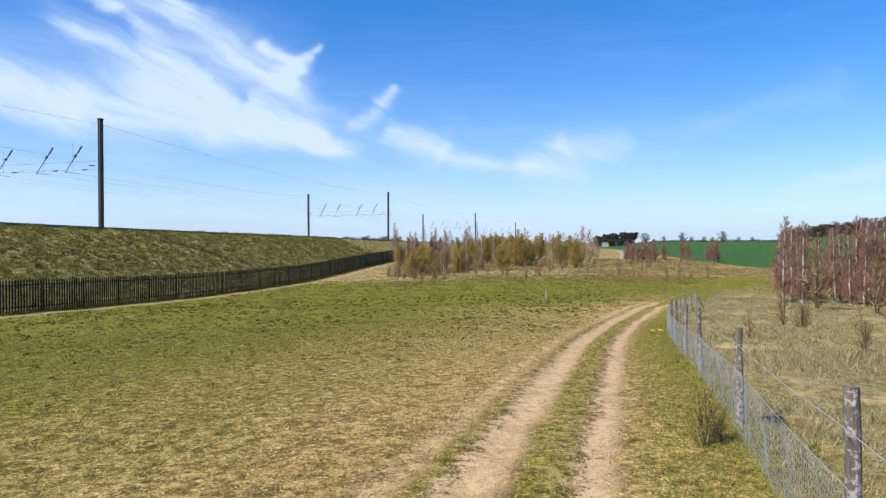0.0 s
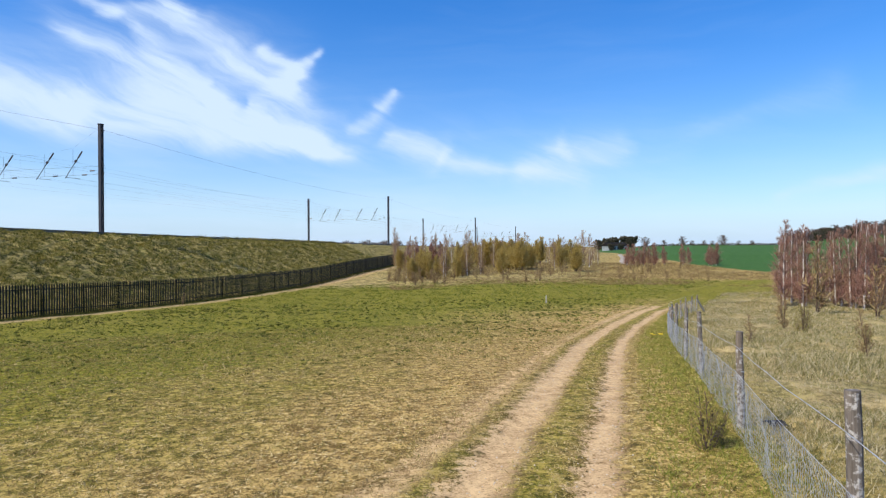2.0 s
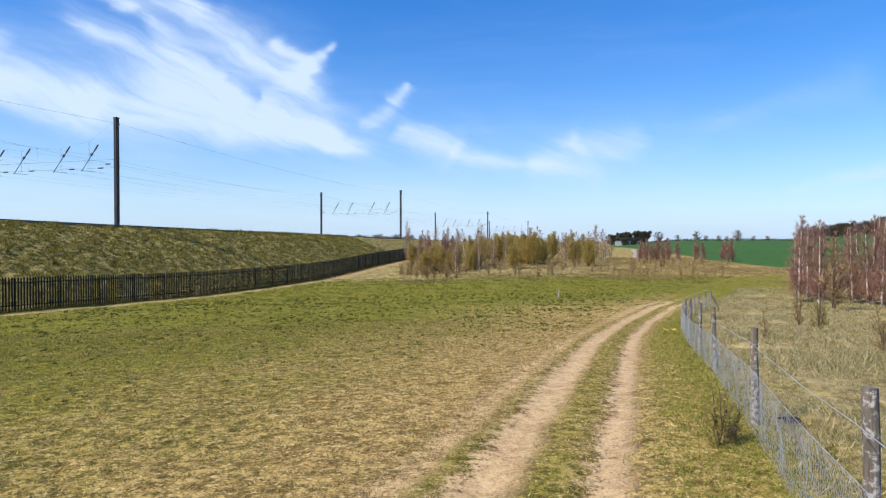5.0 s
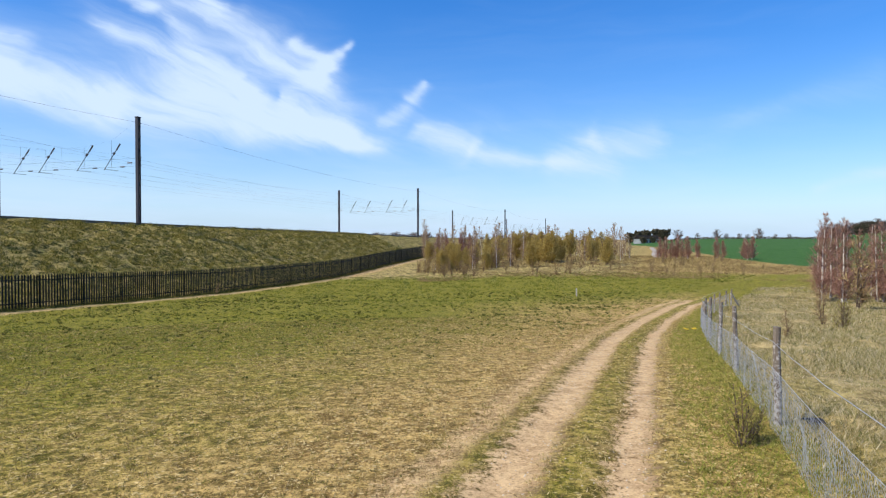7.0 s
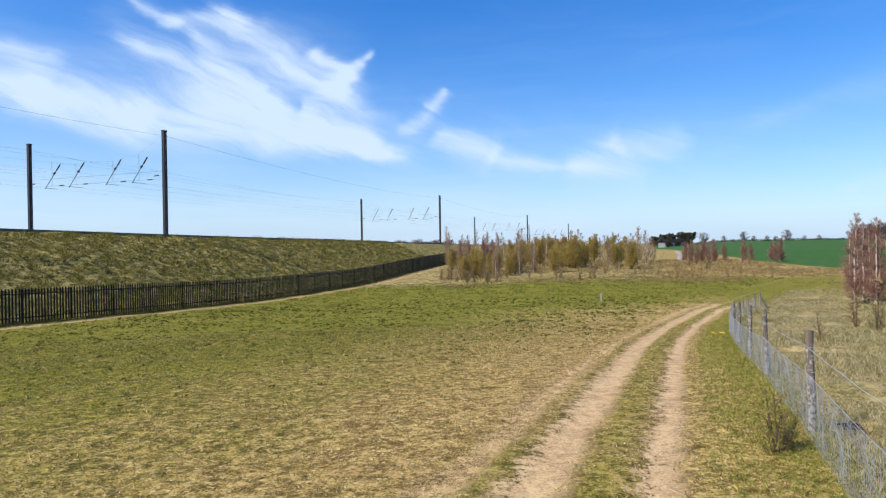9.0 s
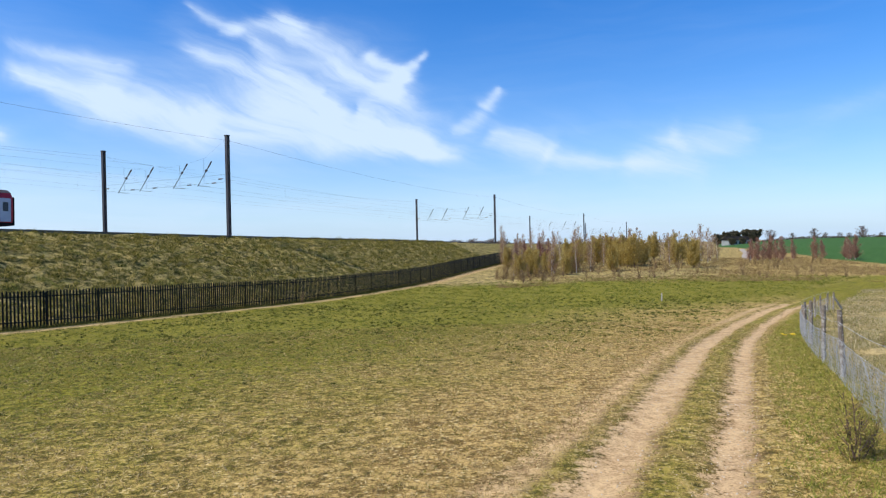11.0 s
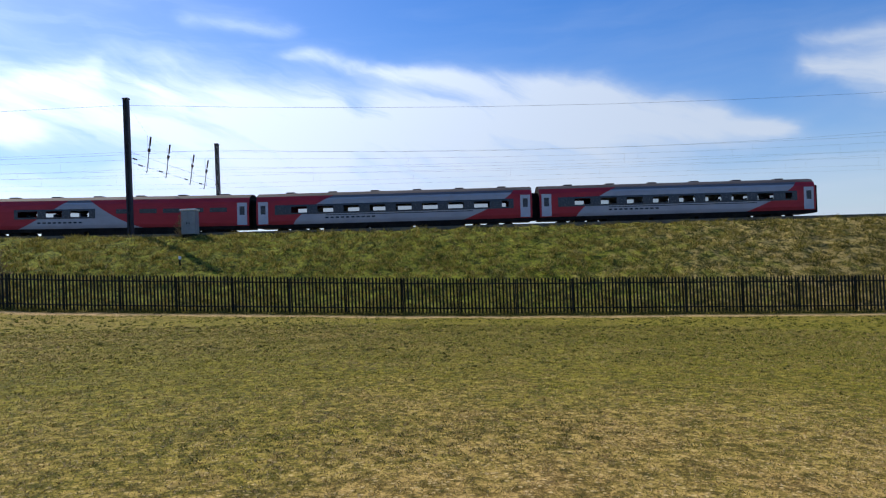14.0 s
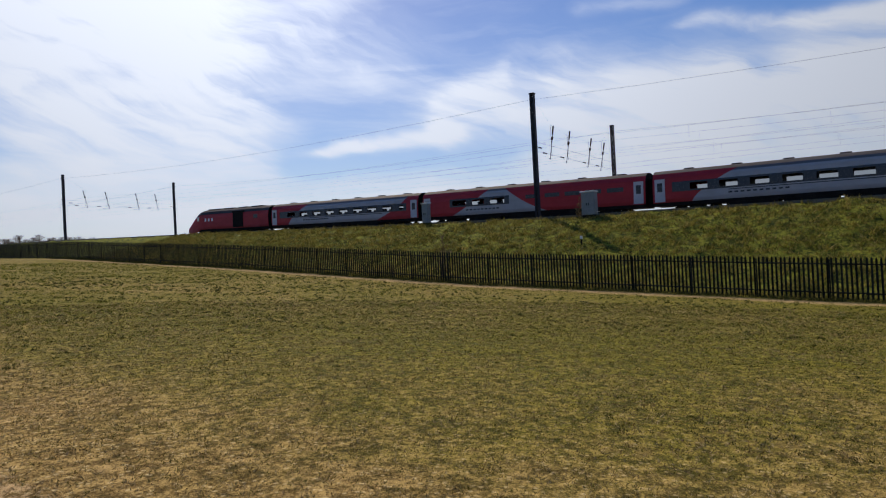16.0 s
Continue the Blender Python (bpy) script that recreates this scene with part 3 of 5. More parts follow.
def build_ground():
    S = spaced(-14, 24, 0.22, -110, 150, 0.7, 3200)
    D = spaced(-9, 16, 0.22, -45, 70, 0.5, 3200)
    s, d = np.meshgrid(S, D, indexing="ij")
    x, y = world_xy(s, d)
    z = land(x, y)
    fd, az, r = fence_d(s), np.degrees(np.arctan2(-x, y)), np.hypot(x, y)
    q = lateral(x, y)
    near = 1 - smooth(r, 60, 90)
    z = z - near * 0.05 * (np.exp(-((q + 0.60) / 0.2) ** 2) + np.exp(-((q - 0.34) / 0.17) ** 2))
    bank = smooth(d, fd + 0.3, fd + 1.5) * (1 - smooth(d, MAST_D - 0.8, MAST_D + 0.2))
    bal = smooth(d, MAST_D - 0.7, MAST_D + 0.8) * (1 - smooth(d, FAR_MAST_D, FAR_MAST_D + 2))
    pasture = smooth(q, 1.9, 2.6) * (1 - smooth(y, 40, 46)) * smooth(y, -30, -20)
    plant = smooth(y, 58, 64) * (1 - smooth(d, fd - 3, fd)) * smooth(az, -16, -12)
    rgh = np.clip(bank + pasture * 0.85 + plant * 0.9 + smooth(r, 60, 75) * smooth(-az, 10, 16) * 0.5, 0, 1)
    for i in range(s.shape[0]):
        for j in range(s.shape[1]):
            if r[i, j] < 160:
                p = Vector((x[i, j], y[i, j], 0))
                k = 0.035 * noise.noise(p * 0.45) + 0.018 * noise.noise(p * 1.7)
                k += rgh[i, j] * (0.16 * noise.noise(p * 0.55) + 0.13 * noise.noise(p * 1.25 + Vector((7, 0, 0))))
                z[i, j] += k * (1 - bal[i, j])
    dry = 0.61 - 0.38 * smooth(d, 2.5, 13.0) + smooth(-s, -6, 18) * (0.17 * smooth(d, 6, 15) - 0.14 * (1 - smooth(d, 4, 12))) + 0.20 * smooth(q, -5, -1.5) - 0.30 * smooth(q, 1.0, 1.5) * (1 - smooth(q, 2.1, 2.6)) - 0.40 * np.exp(-((q + 0.13) / 0.30) ** 2) - 0.34 * np.exp(-((q + 0.96) / 0.16) ** 2) - 0.20 * np.exp(-((q - 0.75) / 0.2) ** 2)
    dry = np.where(d > fd + 0.3, 0.10 + 0.75 * smooth(s, -8, 34), dry)
    dry = dry - 0.12 * smooth(y, 28, 45) - 0.32 * smooth(y, 32, 44) * (1 - smooth(y, 56, 62)) * (1 - smooth(d, fd - 1, fd)) + 0.7 * smooth(y, 58, 66) * (1 - smooth(d, fd, fd + 1))
    edge = np.interp(-az, (13, 17, 22, 26, 30), (260, 150, 100, 84, 80))
    crop = smooth(-az, 13.5, 14.2) * smooth(155 + az, 10, 30) * smooth(r, edge, edge + 3) * (1 - smooth(r, 520, 530))
    ni, nj = s.shape
    idx = np.arange(ni * nj).reshape(ni, nj)
    quads = np.stack([idx[:-1, :-1], idx[1:, :-1], idx[1:, 1:], idx[:-1, 1:]], -1).reshape(-1, 4)
    me = bpy.data.meshes.new("ground")
    me.from_pydata(np.stack([x, y, z], -1).reshape(-1, 3).tolist(), [], quads.tolist())
    me.materials.append(TURF)
    for name, v in (("across", np.where((r < 60) & (y < 37), q, 50)), ("paling", np.where(r < 200, d - fd, -50)), ("crop", crop), ("rough", rgh), ("dry", dry), ("ballast", bal), ("fallow", np.clip(pasture + plant * 0.45, 0, 1))):
        a = me.attributes.new(name, "FLOAT", "POINT")
        a.data.foreach_set("value", np.ascontiguousarray(v, np.float32).ravel())
    me.shade_smooth()
    SURFACE.update(s=S, d=D, z=z, dry=dry)
    tagged(new("ground", me), "grassy field with sandy cart ruts and railway bank", "ground", kind="structure")


build_ground()


# ---- palisade fence ----
def pale_mesh():
    w, t, h = 0.041, 0.012, 1.76
    prof = [(-w, 0), (-w, h - 0.09), (0, h), (w, h - 0.09), (w, 0)]
    vs = [(a, -t - 0.012 * (1 - abs(a) / w), z) for a, z in prof] + [(a, t, z) for a, z in prof]
    n = len(prof)
    fs = [tuple(range(n)), tuple(range(2 * n - 1, n - 1, -1))] + [(i, i + n, (i + 1) % n + n, (i + 1) % n) for i in range(n)]
    return mesh("pale", vs, [f[::-1] for f in fs], PALING)


def build_palisade():
    bay, count = 2.75, 16
    fence = tagged(new("palisade_fence"), "dark green steel palisade fence along the bank foot", "fence")
    stations = np.arange(-140, 128, bay)
    pale = pale_mesh()
    bm = bmesh.new()
    box(bm, -0.026, 0.026, 0.02, 0.09, -0.3, 1.72, bevel=0.006)
    post = bpy.data.meshes.new("post")
    bm.to_mesh(post)
    bm.free()
    post.materials.append(PALING)
    rest_v, rest_f = [], []
    pv = [v.co.copy() for v in pale.vertices]
    pf = [tuple(p.vertices) for p in pale.polygons]
    rnd = random.Random(5)
    for s0 in stations:
        s1 = s0 + bay
        a, b = Vector(spot(s0, fence_d(s0))), Vector(spot(s1, fence_d(s1)))
        turn = math.degrees(math.atan2(b.y - a.y, b.x - a.x)) + 180
        o = new("post", post)
        o.parent, o.matrix_basis = fence, pose(*a, 0, 0, turn)
        for h in (0.32, 1.52):
            r = part("rail", rodded(a + Vector((0, 0, h)), b + Vector((0, 0, h)), 0.032, 4), PALING, fence)
        for k in range(count):
            p = a.lerp(b, (k + 0.5) / count)
            m = pose(p.x, p.y, p.z + 0.06 + rnd.uniform(-0.008, 0.008), 0, rnd.uniform(-0.7, 0.7), turn)
            if -14 < s0 < 36:
                o = new("pale", pale)
                o.parent, o.matrix_basis = fence, m
            else:
                q = len(rest_v)
                rest_v += [m @ v for v in pv]
                rest_f += [tuple(i + q for i in f) for f in pf]
    tagged(part("far_paling", mesh("far_paling", rest_v, rest_f, PALING), PALING, fence), kind="stuff")


# ---- overhead line ----
SPANS = (-102.6, -23.1, 47.4, 122.6, 205.0, 290.0)


def build_mast(tall):
    thing = tagged(new("overhead_line_mast"), "tall dark grey steel headspan mast beside the railway", "mast", "railway masts")
    for side in (-1, 1):
        bm = bmesh.new()
        box(bm, -0.15, 0.15, side * 0.16 - 0.02, side * 0.16 + 0.02, -0.4, tall)
        box(bm, -0.15, -0.12, side * 0.16 - side * 0.07 - 0.035, side * 0.16 - side * 0.07 + 0.035, -0.4, tall)
        box(bm, 0.12, 0.15, side * 0.16 - side * 0.07 - 0.035, side * 0.16 - side * 0.07 + 0.035, -0.4, tall)
        part("channel", bm, MASTMAT, thing)
    for k in range(9):
        z = 0.6 + k * (tall - 1.0) / 8.5
        part("batten_plate", boxed(-0.13, 0.13, -0.138, 0.138, z, z + 0.14), MASTMAT, thing)
    part("cap", boxed(-0.20, 0.20, -0.22, 0.22, tall, tall + 0.10, bevel=0.02), MASTMAT, thing)
    for z in (tall * 0.55, tall * 0.62, tall * 0.94):
        part("bracket", boxed(-0.34, 0.05, -0.06, 0.06, z, z + 0.10), MASTMAT, thing)
    part("footing", boxed(-0.4, 0.4, -0.4, 0.4, -0.6, 0.06, bevel=0.03), SLEEPER, thing)
    return thing


def cable(name, pts, r, sag=0.0, parent=None, label="", n=4):
    """A hanging wire through the points, sagging between each two."""
    st, path = Strands(), []
    for a, b in zip(pts[:-1], pts[1:]):
        a, b = Vector(a), Vector(b)
        for k in range(8):
            w = k / 8
            path.append(a.lerp(b, w) - Vector((0, 0, sag * 4 * w * (1 - w))))
    path.append(Vector(pts[-1]))
    st.tube(path, [r] * len(path), n)
    return part(name, st.mesh(name, WIRE), WIRE, parent, label)


def build_overhead():
    first = build_mast(10.0)
    turn = 74.4 + 90
    for i, s in enumerate(SPANS):
        zb = float(bank_z(s))
        for d in (MAST_D, FAR_MAST_D):
            x, y = world_xy(s, d)
            m = pose(x, y, zb, 0, 0, turn + (0 if d == MAST_D else 180))
            if i == 0 and d == MAST_D:
                first.matrix_basis = m
            else:
                copy_thing(first, m)
        top = zb + 10.0
        span = tagged(new("headspan"), "cross wires with registration arms and insulators over four tracks", "overhead line", "headspans")

        def at(d, z, ds=0.0):
            return Vector((*world_xy(s + ds, d), z))
        # sagging head wire, cross-span and registration wires
        drop = [at(MAST_D + 0.2, top - 0.3)] + [at(t, top - 2.0 - (0.45 if k in (1, 2) else 0.0)) for k, t in enumerate(TRACKS)] + [at(FAR_MAST_D - 0.2, top - 0.3)]
        cable("head_wire", drop, 0.003, parent=span)
        cable("upper_cross_wire", [at(MAST_D, zb + 6.2), at(FAR_MAST_D, zb + 6.2)], 0.010, parent=span)
        cable("lower_cross_wire", [at(MAST_D, zb + 5.45), at(FAR_MAST_D, zb + 5.45)], 0.010, parent=span)
        for k, t in enumerate(TRACKS):
            ht = drop[k + 1].z
            part("dropper", rodded(at(t, zb + 5.4), at(t, ht), 0.012, 4), WIRE, span)
            part("suspension_insulator", rodded(at(t - 0.30, zb + 7.1, 0.28), at(t - 0.56, zb + 7.75, 0.5), 0.07, 8), INSUL, span)
            part("insulator", rodded(at(t - 0.12, zb + 6.7, 0.1), at(t - 0.2, zb + 6.9, 0.2), 0.11, 8), INSUL, span)
            part("registration_arm", rodded(at(t + 0.5, zb + 5.15, -0.4), at(t - 0.5, zb + 7.6, 0.45), 0.034, 5), WIRE, span)
            part("steady_arm", rodded(at(t + 0.5, zb + 5.25, -0.4), at(t - 0.8, zb + 5.1), 0.018, 5), WIRE, span)
            part("cross_insulator", rodded(at(t - 1.6, zb + 5.45), at(t - 1.05, zb + 5.45), 0.06, 8), INSUL, span)
        for d in (MAST_D + 0.75, FAR_MAST_D - 0.75):
            part("cross_insulator", rodded(at(d, zb + 5.8), at(d + 0.5, zb + 5.8), 0.06, 8), INSUL, span)
    # wires along the line
    ss = (-260.0, -182.0) + SPANS
    for t in TRACKS:
        line = tagged(new("catenary"), "thin overhead catenary with contact wire", "overhead line", "catenaries")
        cable("messenger_wire", [(*world_xy(s, t), float(bank_z(s)) + 6.75) for s in ss], 0.0055, 0.7, line)
        cable("contact_wire", [(*world_xy(s, t), float(bank_z(s)) + 5.15) for s in ss], 0.0045, 0.05, line)
        for s in np.arange(-120, 150, 9.0):
            j = np.searchsorted(ss, s) - 1
            w = (s - ss[j]) / (ss[j + 1] - ss[j])
            lo = (1 - w) * float(bank_z(ss[j])) + w * float(bank_z(ss[j + 1]))
            part("dropper", rodded((*world_xy(s, t), lo + 5.1), (*world_xy(s, t), lo + 6.75 - 0.7 * 4 * w * (1 - w)), 0.003, 3), WIRE, line)
    for d, h in ((MAST_D - 0.3, 9.5), (FAR_MAST_D + 0.3, 9.5)):
        tagged(cable("earth_wire", [(*world_xy(s, d), float(bank_z(s)) + h) for s in ss], 0.009, 0.9), "earth wire strung between mast tops", "overhead line")


# ---- permanent way ----
RAIL_UP = -0.32


def build_tracks():
    ss = np.concatenate([np.arange(-260, 150, 5.0), np.arange(150, 420, 15.0)])
    for t in TRACKS:
        track = tagged(new("railway_track"), "rusty steel rails on concrete sleepers in ballast", "railway track", "railway tracks")
        for side in (-0.75, 0.75):
            st = Strands()
            st.tube([(*world_xy(s, t + side), float(bank_z(s)) + RAIL_UP - 0.07) for s in ss], [0.075] * len(ss), 4)
            part("rail", st.mesh("rail", RAIL), RAIL, track)
        v, f = [], []
        for s in np.arange(-60, 70, 0.65):
            q = len(v)
            zb = float(bank_z(s))
            for z in (zb - 0.62, zb - 0.50):
                for a, b in ((-0.13, -1.25), (0.13, -1.25), (0.13, 1.25), (-0.13, 1.25)):
                    v.append((*world_xy(s + a, t + b), z))
            f += [(q + 4, q + 5, q + 6, q + 7), (q, q + 1, q + 5, q + 4), (q + 1, q + 2, q + 6, q + 5), (q + 2, q + 3, q + 7, q + 6), (q + 3, q, q + 4, q + 7)]
        tagged(part("sleepers", mesh("sleepers", v, f, SLEEPER), SLEEPER, track), kind="stuff")


build_palisade()
build_overhead()
build_tracks()


# ---- the standing train ----
def livery(name, kind):
    """Painted coach side: red ends, silver lower flank, along the coach's own length."""
    def build(N, b):
        p = here(N)
        x, y, z = N.split(p)
        grime = N.noise(N.scaled(p, (0.6, 1, 1.5)), 1.4, 5.0, 0.65)
        red = N.mix(N.step(grime, 0.25, 0.8), (0.50, 0.016, 0.026), (0.40, 0.012, 0.020))
        silver = N.mix(N.step(grime, 0.25, 0.8), (0.43, 0.435, 0.45), (0.34, 0.345, 0.36))
        if kind == "long":
            lo = N.math("ADD", N.math("MULTIPLY", N.math("POWER", N.math("DIVIDE", N.math("SUBTRACT", z, 1.0), 2.6), 1.6), 3.6), 2.9)
            hi = N.math("SUBTRACT", 21.0, N.math("MULTIPLY", N.math("POWER", N.math("DIVIDE", N.math("SUBTRACT", 3.7, z), 2.6), 1.6), 4.4))
        elif kind == "short":
            lo = N.math("ADD", N.math("MULTIPLY", N.math("POWER", N.math("DIVIDE", N.math("SUBTRACT", z, 1.0), 2.6), 0.8), 4.8), 3.0)
            hi = N.math("SUBTRACT", 14.8, N.math("MULTIPLY", N.math("POWER", N.math("DIVIDE", N.math("SUBTRACT", z, 1.0), 2.6), 0.6), 5.6))
        if kind == "plain":
            c = red
        else:
            m = N.math("MULTIPLY", N.step(x, lo, N.math("ADD", lo, 0.05)), N.math("SUBTRACT", 1.0, N.step(x, hi, N.math("ADD", hi, 0.05))))
            top = N.math("MULTIPLY", N.step(z, 3.26, 3.30), 0.9)
            c = N.mix(m, red, N.mix(top, silver, (0.10, 0.10, 0.11)))
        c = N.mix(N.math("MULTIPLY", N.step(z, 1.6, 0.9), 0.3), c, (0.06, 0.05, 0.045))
        N.put(b.inputs["Base Color"], c)
        N.put(b.inputs["Roughness"], N.math("ADD", 0.42, N.math("MULTIPLY", grime, 0.3)))
    return material(name, build)


LONG, SHORT, PLAIN = livery("red and silver coach paint", "long"), livery("red coach paint with silver flash", "short"), livery("red locomotive paint", "plain")
ROOF = simple("sooty grey roof", (0.030, 0.030, 0.032), (0.085, 0.085, 0.09), 1.0, 0.75, 0.0, 0.2, 0.003, (0.3, 1, 1), spec=0.15)
UNDER = simple("black underframe", (0.008, 0.008, 0.008), (0.025, 0.022, 0.020), 1.5, 0.85, spec=0.1)
BAND = simple("dark window band", (0.016, 0.020, 0.032), (0.030, 0.034, 0.050), 1.0, 0.25)
DOORPAINT = simple("pale grey door paint", (0.45, 0.47, 0.51), (0.56, 0.58, 0.62), 2.0, 0.4)
NOSE = simple("yellow nose paint", (0.72, 0.42, 0.02), (0.80, 0.52, 0.04), 2.0, 0.4)
WHITE = simple("white vinyl", (0.72, 0.72, 0.72), (0.82, 0.82, 0.82), 6.0, 0.5)
LAMP = simple("clear lamp glass", (0.7, 0.7, 0.66), (0.85, 0.85, 0.8), 6.0, 0.15)
SEAT = simple("blue seat cloth", (0.02, 0.025, 0.05), (0.05, 0.06, 0.10), 5.0, 0.9)


def glass(N, b):
    b.inputs["Base Color"].default_value = (0.42, 0.45, 0.48, 1)
    b.inputs["Transmission Weight"].default_value = 1.0
    b.inputs["Roughness"].default_value, b.inputs["IOR"].default_value = 0.02, 1.1


GLASS = material("tinted window glass", glass)
# half of the cross-section: out from the middle, up from the rail
SECTION = [(1.30, 1.18), (1.365, 1.45), (1.375, 2.12), (1.365, 2.62), (1.30, 3.12), (1.12, 3.48), (0.78, 3.70), (0.40, 3.79), (0.0, 3.81)]


def shell_rows(side, lo, hi):
    return [(side * SECTION[k][0], SECTION[k][1]) for k in range(lo, hi + 1)]


def skin(xs, rows, holes=()):
    """A side skin over the stations xs; holes are (x0, x1) left open in the row from the third line to the fourth."""
    v, f = [], []
    n = len(rows)
    for x in xs:
        v += [(x, a, z) for a, z in rows]
    for i in range(len(xs) - 1):
        mid = (xs[i] + xs[i + 1]) / 2
        for k in range(n - 1):
            if k == 2 and any(a < mid < b for a, b in holes):
                continue
            q = i * n + k
            f.append((q, q + n, q + n + 1, q + 1))
    return v, f


def bogie(thing, x):
    bm = bmesh.new()
    for sd in (-1, 1):
        box(bm, x - 1.8, x + 1.8, sd * 1.0 - 0.09, sd * 1.0 + 0.09, 0.42, 0.72, bevel=0.04)
        box(bm, x - 0.5, x + 0.5, sd * 1.0 - 0.14, sd * 1.0 + 0.14, 0.28, 0.85, bevel=0.04)
    box(bm, x - 0.35, x + 0.35, -1.0, 1.0, 0.55, 0.98)
    frame_ob = part("bogie", bm, UNDER, thing)
    for dx in (-1.3, 1.3):
        for sd in (-0.78, 0.78):
            bm = bmesh.new()
            rod(bm, (x + dx, sd - 0.065, 0.46), (x + dx, sd + 0.065, 0.46), 0.46, 20)
            rod(bm, (x + dx, sd - 0.10, 0.46), (x + dx, sd + 0.10, 0.46), 0.13, 10)
            part("wheel", bm, UNDER, frame_ob)
        part("axle_box", boxed(x + dx - 0.16, x + dx + 0.16, -1.16, -0.92, 0.32, 0.62, bevel=0.03), UNDER, frame_ob)


def build_coach(kind):
    L = 22.4
    paint = LONG if kind == "long" else SHORT
    label = "red and silver railway coach with dark window band" if kind == "long" else "red buffet coach with short silver window flash"
    thing = tagged(new("railway_coach"), label, "railway coach", "coaches of the train")
    doors = [(0.16, 0.96), (L - 0.96, L - 0.16)]
    if kind == "long":
        wins = [(2.85 + k * 2.12, 2.85 + k * 2.12 + 1.28) for k in range(8)] + [(19.95, 20.5)]
        band = (1.5, 20.9)
    else:
        wins = [(3.6, 5.2), (5.9, 7.2), (7.9, 9.4)]
        band = (3.3, 9.9)
    xs = sorted({0.0, L, *(k * 1.1 for k in range(1, 20)), *(e for w in wins for e in w)})
    for side in (-1, 1):
        v, f = skin(xs, shell_rows(side, 0, 5), wins)
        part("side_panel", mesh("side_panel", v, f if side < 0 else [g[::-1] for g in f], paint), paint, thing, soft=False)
        # dark glazing band around the openings, 4 mm proud
        bx = sorted({band[0], band[1], *(e for w in wins for e in w)})
        rows = [(side * 1.379, 1.98), (side * 1.379, 2.05), (side * 1.379, 2.12), (side * 1.369, 2.62), (side * 1.362, 2.76)]
        v, f = skin(bx, rows, wins)
        part("window_band", mesh("window_band", v, f, BAND), BAND, thing)
        for a, b in wins:
            part("window", mesh("window", [(a, side * 1.350, 2.12), (b, side * 1.350, 2.12), (b, side * 1.342, 2.62), (a, side * 1.342, 2.62)], [(0, 1, 2, 3)], GLASS), GLASS, thing).visible_shadow = False
        for a, b in doors:
            door = part("door", boxed(a, b, side * 1.375 - 0.02, side * 1.375 + 0.02, 1.24, 3.05, bevel=0.012), DOORPAINT, thing, "pale grey carriage door")
            part("door_window", boxed(a + 0.2, b - 0.2, side * 1.38 - 0.025, side * 1.38 + 0.025, 2.05, 2.75, bevel=0.01), BAND, door)
        if kind == "long":
            part("waist_line", boxed(5.6, 17.6, side * 1.374 - 0.008, side * 1.374 + 0.008, 1.84, 1.90), BAND, thing, "thin dark blue waist line")
        if kind == "short":
            for k in range(5):
                part("blank_window", boxed(11.6 + k * 1.9, 13.0 + k * 1.9, side * 1.362 - 0.02, side * 1.362 + 0.01, 2.32, 2.68, bevel=0.01), BAND, thing)
        for k in range(10 if kind == "long" else 9):
            x = (5.6 if kind == "long" else 5.2) + k * 0.42
            part("lettering_bar", boxed(x, x + 0.26, side * 1.376 - 0.012, side * 1.376 + 0.012, 1.60, 1.72), BAND, thing)
    rr = [(-SECTION[k][0], SECTION[k][1]) for k in range(5, 9)] + [(SECTION[k][0], SECTION[k][1]) for k in range(7, 4, -1)]
    v, f = skin([k * L / 10 for k in range(11)], rr)
    part("roof", mesh("roof", v, f, ROOF), ROOF, thing, soft=True)
    for k in range(6):
        part("roof_vent", boxed(2.2 + k * 3.5, 2.9 + k * 3.5, -0.3, 0.3, 3.77, 3.90, bevel=0.03), ROOF, thing)
    for x in (0.0, L):
        prof = shell_rows(-1, 0, 8) + shell_rows(1, 0, 7)[::-1]
        part("end_wall", mesh("end_wall", [(x, a, z) for a, z in prof], [tuple(range(len(prof)))], UNDER), UNDER, thing)
    part("gangway", boxed(L + 0.01, L + 0.58, -0.62, 0.62, 1.0, 3.25, bevel=0.05), UNDER, thing, "black gangway bellows")
    bm = bmesh.new()
    box(bm, 0.05, L - 0.05, -1.24, 1.24, 0.92, 1.16)
    for a, b in ((5.4, 8.9), (9.2, 12.6), (12.9, 16.9)):
        box(bm, a, b, -1.2, 1.2, 0.32, 0.93, bevel=0.03)
    part("underframe", bm, UNDER, thing)
    for k in range(9):
        x = 2.0 + k * 2.2
        bm = bmesh.new()
        for sd in (-0.75, 0.75):
            box(bm, x, x + 0.16, sd - 0.48, sd + 0.48, 1.3, 2.38, bevel=0.05)
        part("seat_row", bm, SEAT, thing)
    part("floor_deck", boxed(0.05, L - 0.05, -1.28, 1.28, 1.2, 1.26), UNDER, thing)
    bogie(thing, 3.2)
    bogie(thing, L - 3.2)
    return thing


